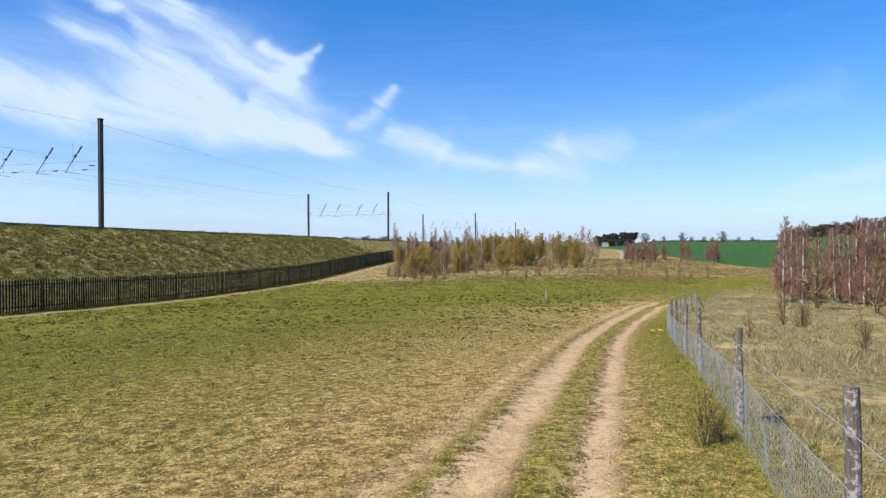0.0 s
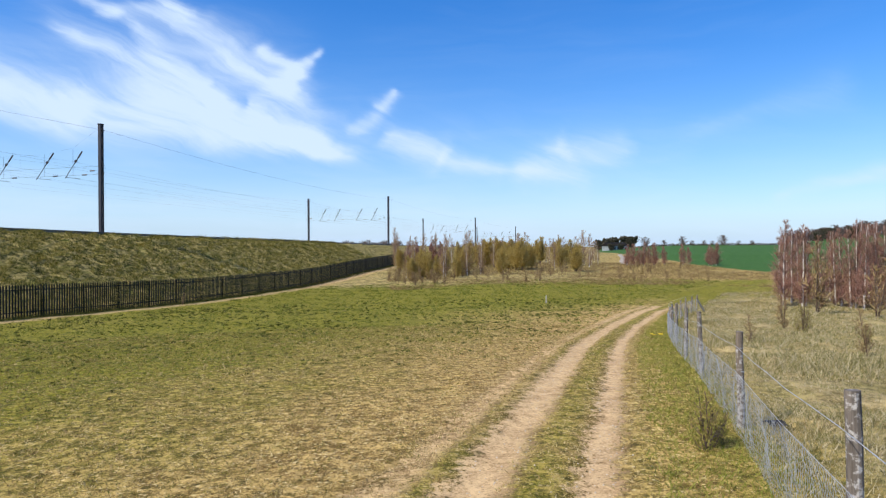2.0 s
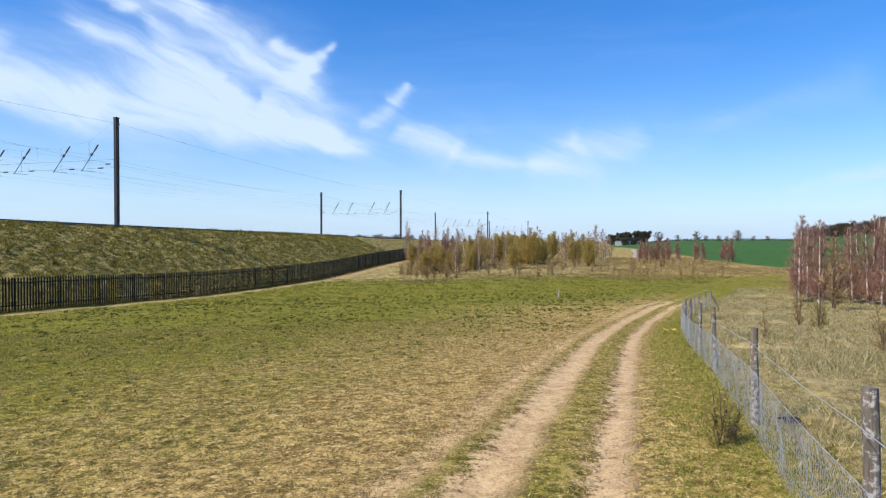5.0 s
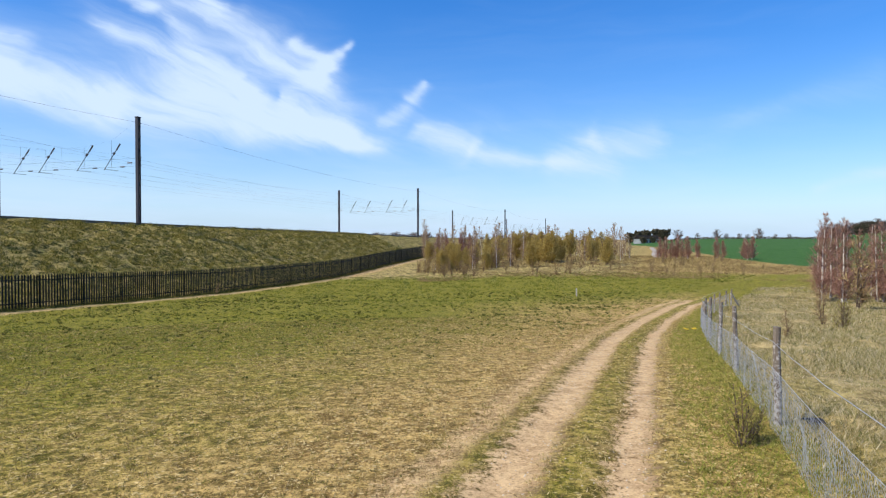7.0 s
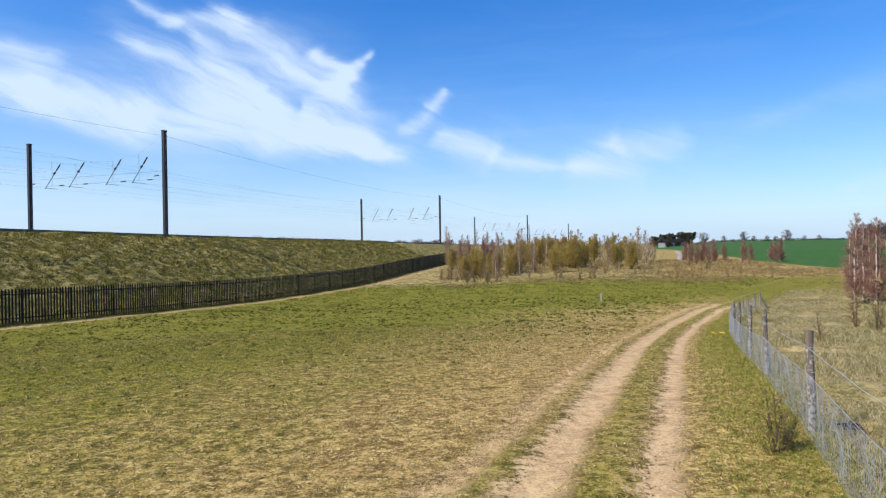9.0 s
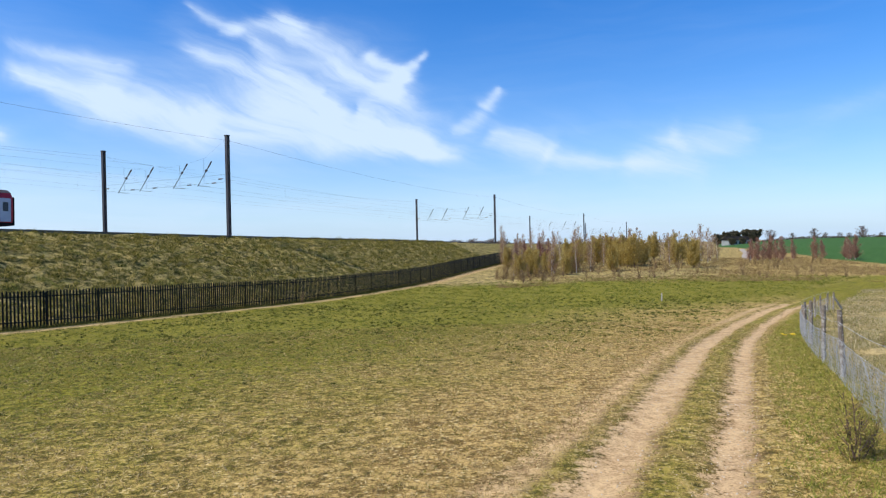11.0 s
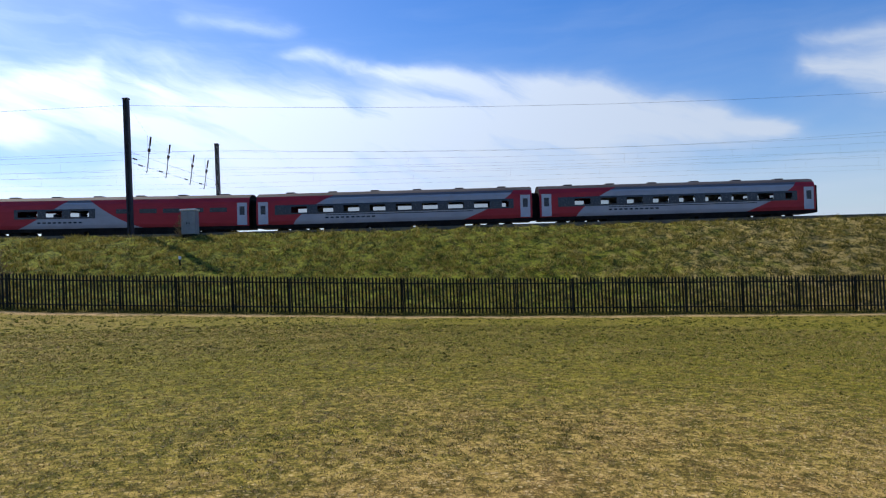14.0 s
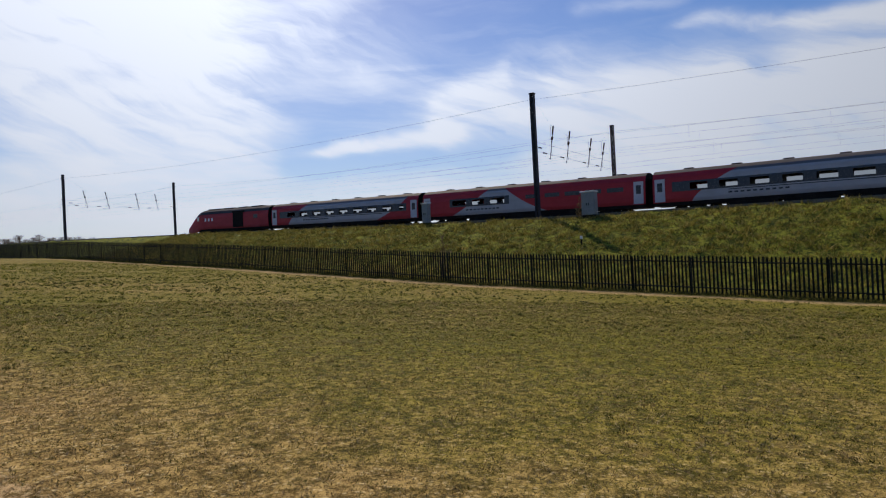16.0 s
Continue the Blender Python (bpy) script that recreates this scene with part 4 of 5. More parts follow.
def build_power_car():
    L = 17.3
    thing = tagged(new("diesel_power_car"), "red wedge-nosed diesel power car with sooty roof", "locomotive")
    # nose stations: x, top of the shape, half-width factor, height of the bottom
    st = [(0.0, 1.38, 0.60, 0.95), (0.12, 1.58, 0.70, 0.66), (0.7, 1.98, 0.86, 0.42), (1.5, 2.62, 0.94, 0.42), (2.2, 3.20, 0.97, 0.55), (2.85, 3.62, 1.0, 0.90), (3.5, 3.79, 1.0, 1.15)]
    st += [(3.5 + k * (L - 3.5) / 8, 3.81, 1.0, 1.18) for k in range(1, 9)]
    full = shell_rows(-1, 0, 8) + shell_rows(1, 0, 7)[::-1]
    n = len(full)
    v, body, roof = [], [], []
    for x, top, w, bot in st:
        for a, z in full:
            k = (z - 1.18) / (3.81 - 1.18)
            v.append((x, a * w, bot + (top - bot) * k))
    for i in range(len(st) - 1):
        for k in range(n - 1):
            q = i * n + k
            (roof if 4 <= k <= n - 6 and i >= 4 else body).append((q, q + n, q + n + 1, q + 1))
    body.append(tuple(range(n))[::-1])
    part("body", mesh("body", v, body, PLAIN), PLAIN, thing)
    part("roof", mesh("roof", v, roof, ROOF), ROOF, thing, "sooty dark roof")
    part("end_wall", mesh("end_wall", [(L, a, z) for a, z in full], [tuple(range(n))], UNDER), UNDER, thing)
    part("nose_panel", boxed(-0.03, 0.06, -0.62, 0.62, 0.98, 1.32, bevel=0.02), NOSE, thing, "yellow nose panel")
    for sd in (-0.5, 0.5):
        part("headlight", boxed(-0.05, 0.04, sd - 0.15, sd + 0.15, 1.05, 1.22, bevel=0.03), LAMP, thing)
    part("windscreen", mesh("windscreen", [(1.50, -0.62, 2.64), (1.50, 0.62, 2.64), (2.20, 0.55, 3.225), (2.20, -0.55, 3.225)], [(0, 1, 2, 3)], BAND), BAND, thing)
    for side in (-1, 1):
        w = side * 1.372
        part("cab_window", boxed(2.75, 3.15, w - 0.02, w + 0.02, 2.30, 2.85, bevel=0.03), LAMP, thing, "bright cab side window")
        part("cab_door", boxed(3.3, 3.95, w - 0.012, w + 0.014, 1.25, 3.05, bevel=0.01), PLAIN, thing)
        part("radiator_grille", boxed(10.4, 12.5, w - 0.02, w + 0.02, 1.25, 3.15, bevel=0.01), UNDER, thing, "black radiator louvre")
        part("luggage_door", boxed(14.2, 15.6, w - 0.012, w + 0.014, 1.15, 3.05, bevel=0.01), PLAIN, thing)
        part("luggage_window", boxed(14.5, 15.3, w - 0.02, w + 0.02, 2.25, 2.75, bevel=0.02), BAND, thing)
        part("radiator_top", boxed(10.2, 12.7, side * 1.27 - 0.06, side * 1.27 + 0.04, 3.1, 3.35, bevel=0.02), UNDER, thing)
        for k in range(3):
            part("logo_block", boxed(4.4 + k * 0.72, 4.76 + k * 0.72, w - 0.016, w + 0.018, 2.20, 2.62, bevel=0.02), WHITE, thing, "white logo block")
    for a, b in ((4.2, 7.0), (7.6, 9.6), (10.6, 12.4), (13.2, 15.4)):
        part("roof_hatch", boxed(a, b, -0.62, 0.62, 3.74, 3.88, bevel=0.03), ROOF, thing)
    bm = bmesh.new()
    box(bm, 2.6, L - 0.05, -1.24, 1.24, 0.90, 1.16)
    box(bm, 6.6, 11.2, -1.22, 1.22, 0.32, 0.95, bevel=0.05)
    part("underframe", bm, UNDER, thing)
    bogie(thing, 3.9)
    bogie(thing, L - 3.2)
    return thing


def on_rails(s, length, track=TRACKS[1]):
    """Pose of a vehicle whose leading end stands at s."""
    z0, z1 = float(bank_z(s)), float(bank_z(s + length))
    tilt = -math.degrees(math.atan2(z1 - z0, length))
    x, y = world_xy(s, track)
    return pose(x, y, z0 + RAIL_UP, 0, tilt, 74.4)


def build_train():
    s = -79.4
    lead = build_power_car()
    lead.matrix_basis = on_rails(s, 17.3)
    s += 17.9
    long_coach, buffet = build_coach("long"), build_coach("short")
    used = set()
    for kind in ("long", "short", "long", "long"):
        src = long_coach if kind == "long" else buffet
        m = on_rails(s, 22.4)
        if kind in used:
            copy_thing(src, m)
        else:
            src.matrix_basis = m
            used.add(kind)
        s += 23.0


build_train()


# ---- cable trough on the bank's shoulder ----
def build_trough():
    v, f = [], []
    ss = np.arange(-150, 160, 3.0)
    for i, s in enumerate(ss):
        zb = float(bank_z(s))
        for d, z in ((45.0, -0.35), (45.0, 0.06), (45.4, 0.06), (45.4, -0.35)):
            v.append((*world_xy(s, d), zb + z))
        if i:
            q = 4 * i
            f += [(q - 4 + k, q - 3 + k, q + 1 + k, q + k) for k in range(3)]
    tagged(part("cable_trough", mesh("cable_trough", v, f, TROUGH), TROUGH), "grey concrete cable trough along the bank shoulder", "cable trough", kind="structure")


build_trough()


# ---- lineside cabinets ----
def build_cabinet(s, d, w, deep, h, label):
    thing = tagged(new("lineside_cabinet"), label, "cabinet")
    x, y, z = spot(s, d)
    thing.matrix_basis = pose(x, y, z - 0.1, 0, 0, 74.4)
    part("body", boxed(-w / 2, w / 2, -deep / 2, deep / 2, 0.25, h, bevel=0.02), CABINET, thing)
    part("lid", boxed(-w / 2 - 0.06, w / 2 + 0.06, -deep / 2 - 0.06, deep / 2 + 0.06, h, h + 0.12, bevel=0.02), CABLID, thing, "pale flat lid")
    part("plinth", boxed(-w / 2 + 0.05, w / 2 - 0.05, -deep / 2 + 0.05, deep / 2 - 0.05, -0.4, 0.25), UNDER, thing)
    for k in (-1, 1):
        door = part("door", boxed(k * w / 4 - w / 4 + 0.03, k * w / 4 + w / 4 - 0.03, -deep / 2 - 0.02, -deep / 2 - 0.004, 0.32, h - 0.06, bevel=0.004), CABINET, thing)
        part("handle", boxed(k * 0.08 - 0.02, k * 0.08 + 0.02, -deep / 2 - 0.05, -deep / 2 - 0.015, h * 0.5, h * 0.5 + 0.16), UNDER, door)


build_cabinet(-18.2, 44.6, 1.0, 0.7, 1.9, "grey steel lineside cabinet on the bank top")
build_cabinet(-33.4, 44.9, 0.62, 0.5, 1.9, "slim grey lineside cabinet with pale lid")


# ---- stock fence beside the cart track ----
POSTS = [(-1.6, -8.0), (-0.3, -4.3), (0.95, -0.6), (2.04, 3.13), (3.30, 6.96), (4.60, 11.2), (5.28, 13.7), (6.15, 16.6), (7.25, 20.0), (7.80, 21.6), (8.40, 23.3), (9.05, 24.8), (9.75, 26.3), (10.5, 27.8), (11.3, 29.3), (12.2, 30.9), (13.1, 32.5)]


def build_post(rnd, h, r):
    thing = tagged(new("fence_post"), "round weathered grey wooden fence post", "fence post", "posts of the stock fence")
    st = Strands()
    pts, rad = [], []
    for k in range(7):
        z = -0.35 + (h + 0.35) * k / 6
        pts.append((rnd.uniform(-0.006, 0.006), rnd.uniform(-0.006, 0.006), z))
        rad.append(r * (1.06 - 0.06 * k / 6) * rnd.uniform(0.97, 1.03))
    st.tube(pts, rad, 12)
    top = len(st.v) - 12
    st.f.append(tuple(range(top, top + 12)))
    part("shaft", st.mesh("shaft", POSTWOOD), POSTWOOD, thing, soft=False)
    for z in (0.62, 0.88):
        part("staple", rodded((-r - 0.012, -0.02, z), (-r - 0.012, 0.02, z), 0.004, 5), GALV, thing)
    return thing


def fence_side(i, off):
    """A point just off post i, on the track's side."""
    a, b = POSTS[max(i - 1, 0)], POSTS[min(i + 1, len(POSTS) - 1)]
    d = Vector((b[0] - a[0], b[1] - a[1], 0)).normalized()
    x, y = POSTS[i][0] - d.y * off, POSTS[i][1] + d.x * off
    return Vector((x, y, ground_z(*POSTS[i])))


def build_stock_fence():
    rnd = random.Random(11)
    for i, (x, y) in enumerate(POSTS):
        h = (1.06 if y < 19 else 0.82) + rnd.uniform(-0.03, 0.05)
        p = build_post(rnd, h, 0.038)
        p.matrix_basis = pose(x, y, ground_z(x, y), rnd.uniform(-2, 2), rnd.uniform(-2, 2), rnd.uniform(0, 360))
    x, y = POSTS[-1]
    brace = tagged(new("fence_strut"), "slanting wooden strut propping the end post", "fence post")
    part("strut", rodded((x + 0.05, y + 0.1, ground_z(x, y) + 0.62), (x + 0.6, y + 0.4, ground_z(x + 0.6, y + 0.4) - 0.1), 0.045, 8), POSTWOOD, brace)
    for h, r, lab in ((0.62, 0.0022, "galvanised line wire along the netting top"), (0.90, 0.0026, "galvanised top wire of the stock fence")):
        st = Strands()
        pts = []
        for i in range(len(POSTS) - 1):
            a, b = fence_side(i, 0.062), fence_side(i + 1, 0.062)
            for k in range(6):
                w = k / 6
                pts.append(a.lerp(b, w) + Vector((0, 0, h - 0.10 * w * (1 - w) + rnd.uniform(-0.006, 0.006))))
        st.tube(pts, [r] * len(pts), 4)
        tagged(part("fence_wire", st.mesh("fence_wire", GALV), GALV), lab, "wire", "wires of the stock fence")
    # hexagonal wire netting, one width per bay
    for i in range(len(POSTS) - 1):
        a, b = fence_side(i, 0.07), fence_side(i + 1, 0.07)
        far = i >= 6
        cell = 0.055 if not far else 0.085
        wire = 0.0011 if not far else 0.0016
        length = (b - a).length
        cols, rows = int(length / cell), int(0.64 / (cell * 0.8))
        v, f = [], []
        side = (b - a).normalized()
        nrm = Vector((-side.y, side.x, 0))

        def at(cx, cz):
            w = cx / cols
            bulge = 0.035 * noise.noise(Vector((cx * 0.11, cz * 0.16, i * 3.0))) + 0.01 * noise.noise(Vector((cx * 0.5, cz * 0.5, i)))
            sag = -0.035 * math.sin(math.pi * w) * (cz / rows)
            return a.lerp(b, w) + nrm * (bulge + 0.16 * max(0.0, 0.12 - cz / rows)) + Vector((0, 0, 0.01 + 0.62 * cz / rows + sag))

        def link(p, q):
            d = (q - p).normalized()
            w1 = d.cross(nrm).normalized() * wire
            w2 = nrm * wire
            k = len(v)
            v.extend((p + w1, p - w1 * 0.5 + w2, p - w1 * 0.5 - w2, q + w1, q - w1 * 0.5 + w2, q - w1 * 0.5 - w2))
            f.extend(((k, k + 1, k + 4, k + 3), (k + 1, k + 2, k + 5, k + 4), (k + 2, k, k + 3, k + 5)))
        for r in range(rows):
            for c in range(cols):
                o = 0.5 * (r % 2)
                p0, p1 = at(c + o + 0.25, r), at(c + o + 0.25, r + 0.4)
                link(p0, p1)
                link(p1, at(c + o - 0.25, r + 1))
                link(p1, at(c + o + 0.75, r + 1))
        tagged(part("wire_netting", mesh("wire_netting", v, f, NET), NET), "sagging galvanised hexagonal wire netting between posts", "netting", "netting of the stock fence", "stuff")
    # dark plastic mesh lying in the grass behind the netting
    st, rr = Strands(), random.Random(3)
    cx, cy = 3.66, 6.95
    z = ground_z(cx, cy)
    for k in range(12):
        st.tube([(cx - 0.10 + 0.017 * k, cy - 0.1 + 0.024 * j, z + 0.04 + 0.03 * math.sin(j * 0.45) + 0.01 * rr.random()) for j in range(8)], [0.0035] * 8, 4)
        st.tube([(cx - 0.10 + 0.027 * j, cy - 0.1 + 0.015 * k, z + 0.04 + 0.03 * math.sin(k * 0.28)) for j in range(8)], [0.0035] * 8, 4)
    tagged(part("plastic_mesh", st.mesh("plastic_mesh", BLACKNET), BLACKNET), "scrap of black plastic mesh in the rough grass", "mesh scrap")


# ---- trees ----
def build_tree(name, label, seed, h, trunk_r, clear, spread, limbs, twigs, bark, twig_mat, leaves=0, leaf_r=0.05, stems=1, up=0.8, twig_len=0.5, twig_w=0.012, group=""):
    """A bare or budding tree: wavering stems, rising limbs, and a crown of fine twigs and buds."""
    rnd = random.Random(seed)
    thing = tagged(new(name), label, "tree", group)
    wood, limb, crown = Strands(), Strands(), Strands()
    for q in range(stems):
        lean = Vector((rnd.gauss(0, 0.05), rnd.gauss(0, 0.05), 0)) + (Vector((math.cos(q * 2.4), math.sin(q * 2.4), 0)) * 0.16 if stems > 1 else Vector())
        hh = h * (1 if q == 0 else rnd.uniform(0.7, 0.98))
        pts = []
        for k in range(8):
            w = k / 7
            pts.append(Vector((lean.x * hh * w + rnd.gauss(0, 0.005) * h * w, lean.y * hh * w + rnd.gauss(0, 0.005) * h * w, hh * w - 0.15)))
        wood.tube(pts, [trunk_r * (1 - 0.9 * k / 7) / (1 if stems == 1 else 1.3) + 0.004 for k in range(8)], 7)
        for j in range(limbs):
            w = clear + (0.96 - clear) * ((j + rnd.random()) / limbs) ** 1.15
            k = min(int(w * 7), 6)
            o = pts[k].lerp(pts[k + 1], w * 7 - k)
            a = rnd.uniform(0, 2 * math.pi)
            shape = math.sin(math.pi * min(1.0, 0.25 + 0.75 * (w - clear) / (1 - clear)) ** 0.9)
            ln = spread * h * (0.18 + 0.82 * shape) * rnd.uniform(0.6, 1.1)
            d = Vector((math.cos(a), math.sin(a), up * rnd.uniform(0.6, 1.5))).normalized()
            lp = [o]
            for m in range(3):
                d = (d + Vector((rnd.gauss(0, 0.12), rnd.gauss(0, 0.12), 0.10))).normalized()
                lp.append(lp[-1] + d * ln / 3)
            limb.tube(lp, [trunk_r * 0.30 * (1 - w * 0.6) * (1 - 0.85 * m / 3) + 0.003 for m in range(4)], 4)
            for m in range(twigs):
                e = rnd.uniform(0.15, 1.0) * 3
                i = min(int(e), 2)
                b = lp[i].lerp(lp[i + 1], e - i)
                t = (Vector((rnd.gauss(0, 1), rnd.gauss(0, 1), rnd.gauss(0.35, 0.8))).normalized() * 0.8 + d * 0.6).normalized()
                end = b + t * twig_len * (1.35 - 1.1 * w) * rnd.uniform(0.4, 1.2)
                crown.sliver(b, end, twig_w * rnd.uniform(0.6, 1.2), rnd)
                for x in range(leaves):
                    crown.leaf(b.lerp(end, rnd.uniform(0.2, 1.1)) + Vector((rnd.gauss(0, 0.04), rnd.gauss(0, 0.04), rnd.gauss(0, 0.04))), leaf_r * rnd.uniform(0.5, 1.2), rnd)
    part("trunk", wood.mesh("trunk", bark), bark, thing, soft=True)
    part("branchwork", limb.mesh("branchwork", TWIGWOOD), TWIGWOOD, thing)
    part("crown", crown.mesh("crown", twig_mat), twig_mat, thing)
    return thing


def plant(src, x, y, scale, turn, first):
    m = pose(x, y, ground_z(x, y) - 0.05, 0, 0, turn) @ Matrix.Diagonal((scale, scale, scale, 1))
    if first:
        src.matrix_basis = m
        return src
    o = copy_thing(src, Matrix.Identity(4))
    o.matrix_basis = m
    return o


def at_bearing(az, r):
    return -math.sin(radians(az)) * r, math.cos(radians(az)) * r


def build_trees():
    rnd = random.Random(21)
    kinds = {
        "birch": [build_tree("birch_tree", "bare white-stemmed birch with red-brown twigs", 30 + k, 6.5, 0.08, 0.04, 0.20, 60, 42, BIRCH, RED_TWIG, 0, 0.02, 1, 1.3, 0.66, 0.0105, "birches in the pasture") for k in range(3)],
        "slim": [build_tree("young_birch", "slender young birch with bare reddish crown", 50 + k, 5.0, 0.045, 0.06, 0.24, 34, 20, BIRCH, PINK_TWIG, 1, 0.03, 1, 1.3, 0.7, 0.012, "young plantation trees") for k in range(2)],
        "bushy": [build_tree("bushy_birch", "short bushy birch with dense red-brown twigs", 60 + k, 3.4, 0.05, 0.05, 0.26, 44, 44, BIRCH, RED_TWIG, 0, 0.03, 1, 1.2, 0.6, 0.015, "young plantation trees") for k in range(2)],
        "willow": [build_tree("willow_tree", "bushy willow with olive-yellow catkin crown", 70 + k, 3.7, 0.05, 0.08, 0.34, 34, 34, TWIGWOOD, OLIVE_TWIG, 1, 0.05, 3, 1.15, 0.85, 0.016, "young plantation trees") for k in range(3)],
        "tan": [build_tree("sapling", "small bare tan sapling with budding twigs", 90 + k, 2.0, 0.024, 0.10, 0.30, 12, 10, BARK, TAN_TWIG, 1, 0.03, 2, 1.3, 0.35, 0.014, "scrub saplings") for k in range(2)],
        "oak": [build_tree("hedgerow_tree", "bare grey round-headed tree on the skyline", 110 + k, 8.0, 0.22, 0.03, 0.62, 44, 46, BARK, GREY_TWIG, 0, 0.1, 1, 0.32, 1.5, 0.06, "skyline trees") for k in range(2)],
        "thorn": [build_tree("thorn_bush", "small thorny bush with opening green-brown buds", 150, 1.0, 0.012, 0.03, 0.42, 11, 7, BARK, BUD, 2, 0.02, 4, 1.1, 0.18, 0.004, "scrub saplings")],
        "dark": [build_tree("round_headed_tree", "dark dense round-headed tree by the far farm", 130, 6.0, 0.3, 0.03, 0.80, 34, 36, BARK, DARK_LEAF, 3, 0.42, 1, 0.7, 1.2, 0.05, "skyline trees")],
    }
    used = set()

    def put(kind, x, y, scale):
        src = rnd.choice(kinds[kind])
        first = src.name not in used
        used.add(src.name)
        return plant(src, x, y, scale, rnd.uniform(0, 360), first)

    # clump of birches across the stock fence
    for az, r, k in ((-28.35, 41, 0.80), (-29.0, 43, 0.72), (-29.75, 40, 0.74), (-30.0, 40.3, 0.72), (-28.7, 45, 0.68), (-29.5, 46, 0.70), (-31.0, 44, 0.66), (-32.0, 42, 0.68), (-32.4, 43, 0.72),
                     (-33.0, 41, 0.70), (-33.3, 42, 0.78), (-33.8, 40, 0.72), (-34.1, 43, 0.75), (-34.7, 41, 0.74), (-35.2, 42, 0.72), (-35.8, 41, 0.78), (-31.6, 47, 0.70), (-34.4, 47, 0.78), (-36.6, 43, 0.8), (-37.4, 41, 0.75), (-33.5, 49, 0.8), (-28.2, 48, 0.65)):
        put("birch", *at_bearing(az, r), k)
    for az, r, k in ((-30.7, 36, 1.9), (-34.6, 35, 1.7), (-35.9, 36, 1.8)):
        put("tan", *at_bearing(az, r), k)
    # plantation at the valley's end
    for k in range(22):
        az = rnd.uniform(-12.5, -1.5)
        put("willow", *at_bearing(az, rnd.uniform(74, 112)), rnd.uniform(0.8, 1.25))
    for k in range(16):
        put("willow", *at_bearing(rnd.uniform(-2.0, 4.2), rnd.uniform(70, 92)), rnd.uniform(0.6, 0.95))
    for k in range(46):
        az = rnd.uniform(-14, 4.4)
        put("slim", *at_bearing(az, rnd.uniform(86, 118)), rnd.uniform(0.75, 1.15))
    for az, r, k in ((3.4, 72, 0.9), (2.7, 74, 1.0), (1.9, 76, 0.95), (0.0, 73, 1.05), (-0.2, 74, 0.95), (-2.2, 75, 1.0), (-3.4, 76, 0.9)):
        put("slim", *at_bearing(az, r), k)
    for k in range(85):
        az = rnd.uniform(-23, 4.6)
        put("tan", *at_bearing(az, rnd.uniform(60, 92)), rnd.uniform(0.3, 0.85))
    for az, r in ((-16.3, 100), (-16.8, 98), (-17.3, 101), (-17.7, 99), (-18.2, 104), (-18.6, 99), (-19.4, 103), (-20.9, 102), (-21.4, 105), (-22.9, 103), (-23.2, 99), (-23.5, 101)):
        put("bushy", *at_bearing(az, r), rnd.uniform(0.8, 1.1))
    for k in range(16):
        put("bushy", *at_bearing(rnd.uniform(-10.0, 3.5), rnd.uniform(96, 118)), rnd.uniform(0.9, 1.3))
    for k in range(26):
        put("tan", *at_bearing(rnd.uniform(0.5, 5.0), rnd.uniform(61, 80)), rnd.uniform(0.45, 0.95))
    # scrub at the palings and on the bank
    for s, d, k in ((-23.2, 32.2, 1.5), (-26.6, 31.6, 0.6), (-19.0, 44.3, 0.9), (38.0, 29.9, 0.5)):
        put("tan", *world_xy(s, d), k)
    # saplings in the pasture and by the track
    for x, y, k in ((12.2, 22.5, 0.85), (9.6, 14.2, 0.6), (8.6, 17.5, 0.45)):
        put("tan", x, y, k)
    for x, y, k in ((2.55, 6.05, 0.72), (2.75, 6.3, 0.45), (12.6, 22.0, 1.25), (7.4, 15.8, 0.45), (11.6, 17.2, 0.7)):
        put("thorn", x, y, k)
    # skyline beyond the green field
    for az, k in ((-17.8, 0.8), (-20.9, 0.7), (-24.0, 0.75), (-22.6, 0.4), (-19.4, 0.45), (-25.2, 0.35), (-26.2, 0.35), (-21.6, 0.4), (-23.2, 0.35)):
        put("oak", *at_bearing(az, rnd.uniform(345, 365)), k * 0.9)
    for az, r, k in ((-15.0, 270, 0.45), (-15.8, 268, 0.4), (-16.2, 300, 0.9), (-16.7, 305, 0.85), (-14.6, 300, 0.85), (-15.2, 310, 0.9), (-13.9, 320, 0.8)):
        put("dark", *at_bearing(az, r), k)
    for k in range(26):
        put("oak", *at_bearing(rnd.uniform(4.0, 9.2), rnd.uniform(360, 420)), rnd.uniform(0.6, 0.95))
    for k in range(30):
        put("oak", *at_bearing(rnd.uniform(-13.0, 4.0), rnd.uniform(260, 330)), rnd.uniform(0.3, 0.5))
    for k in range(90):
        az = rnd.uniform(-37.5, -28.6)
        put(rnd.choice(("oak", "oak", "dark")), *at_bearing(az, rnd.uniform(430, 560)), rnd.uniform(0.7, 1.15))
    for k in range(24):
        put("oak", *at_bearing(rnd.uniform(138, 152), rnd.uniform(195, 225)), rnd.uniform(0.3, 0.5))


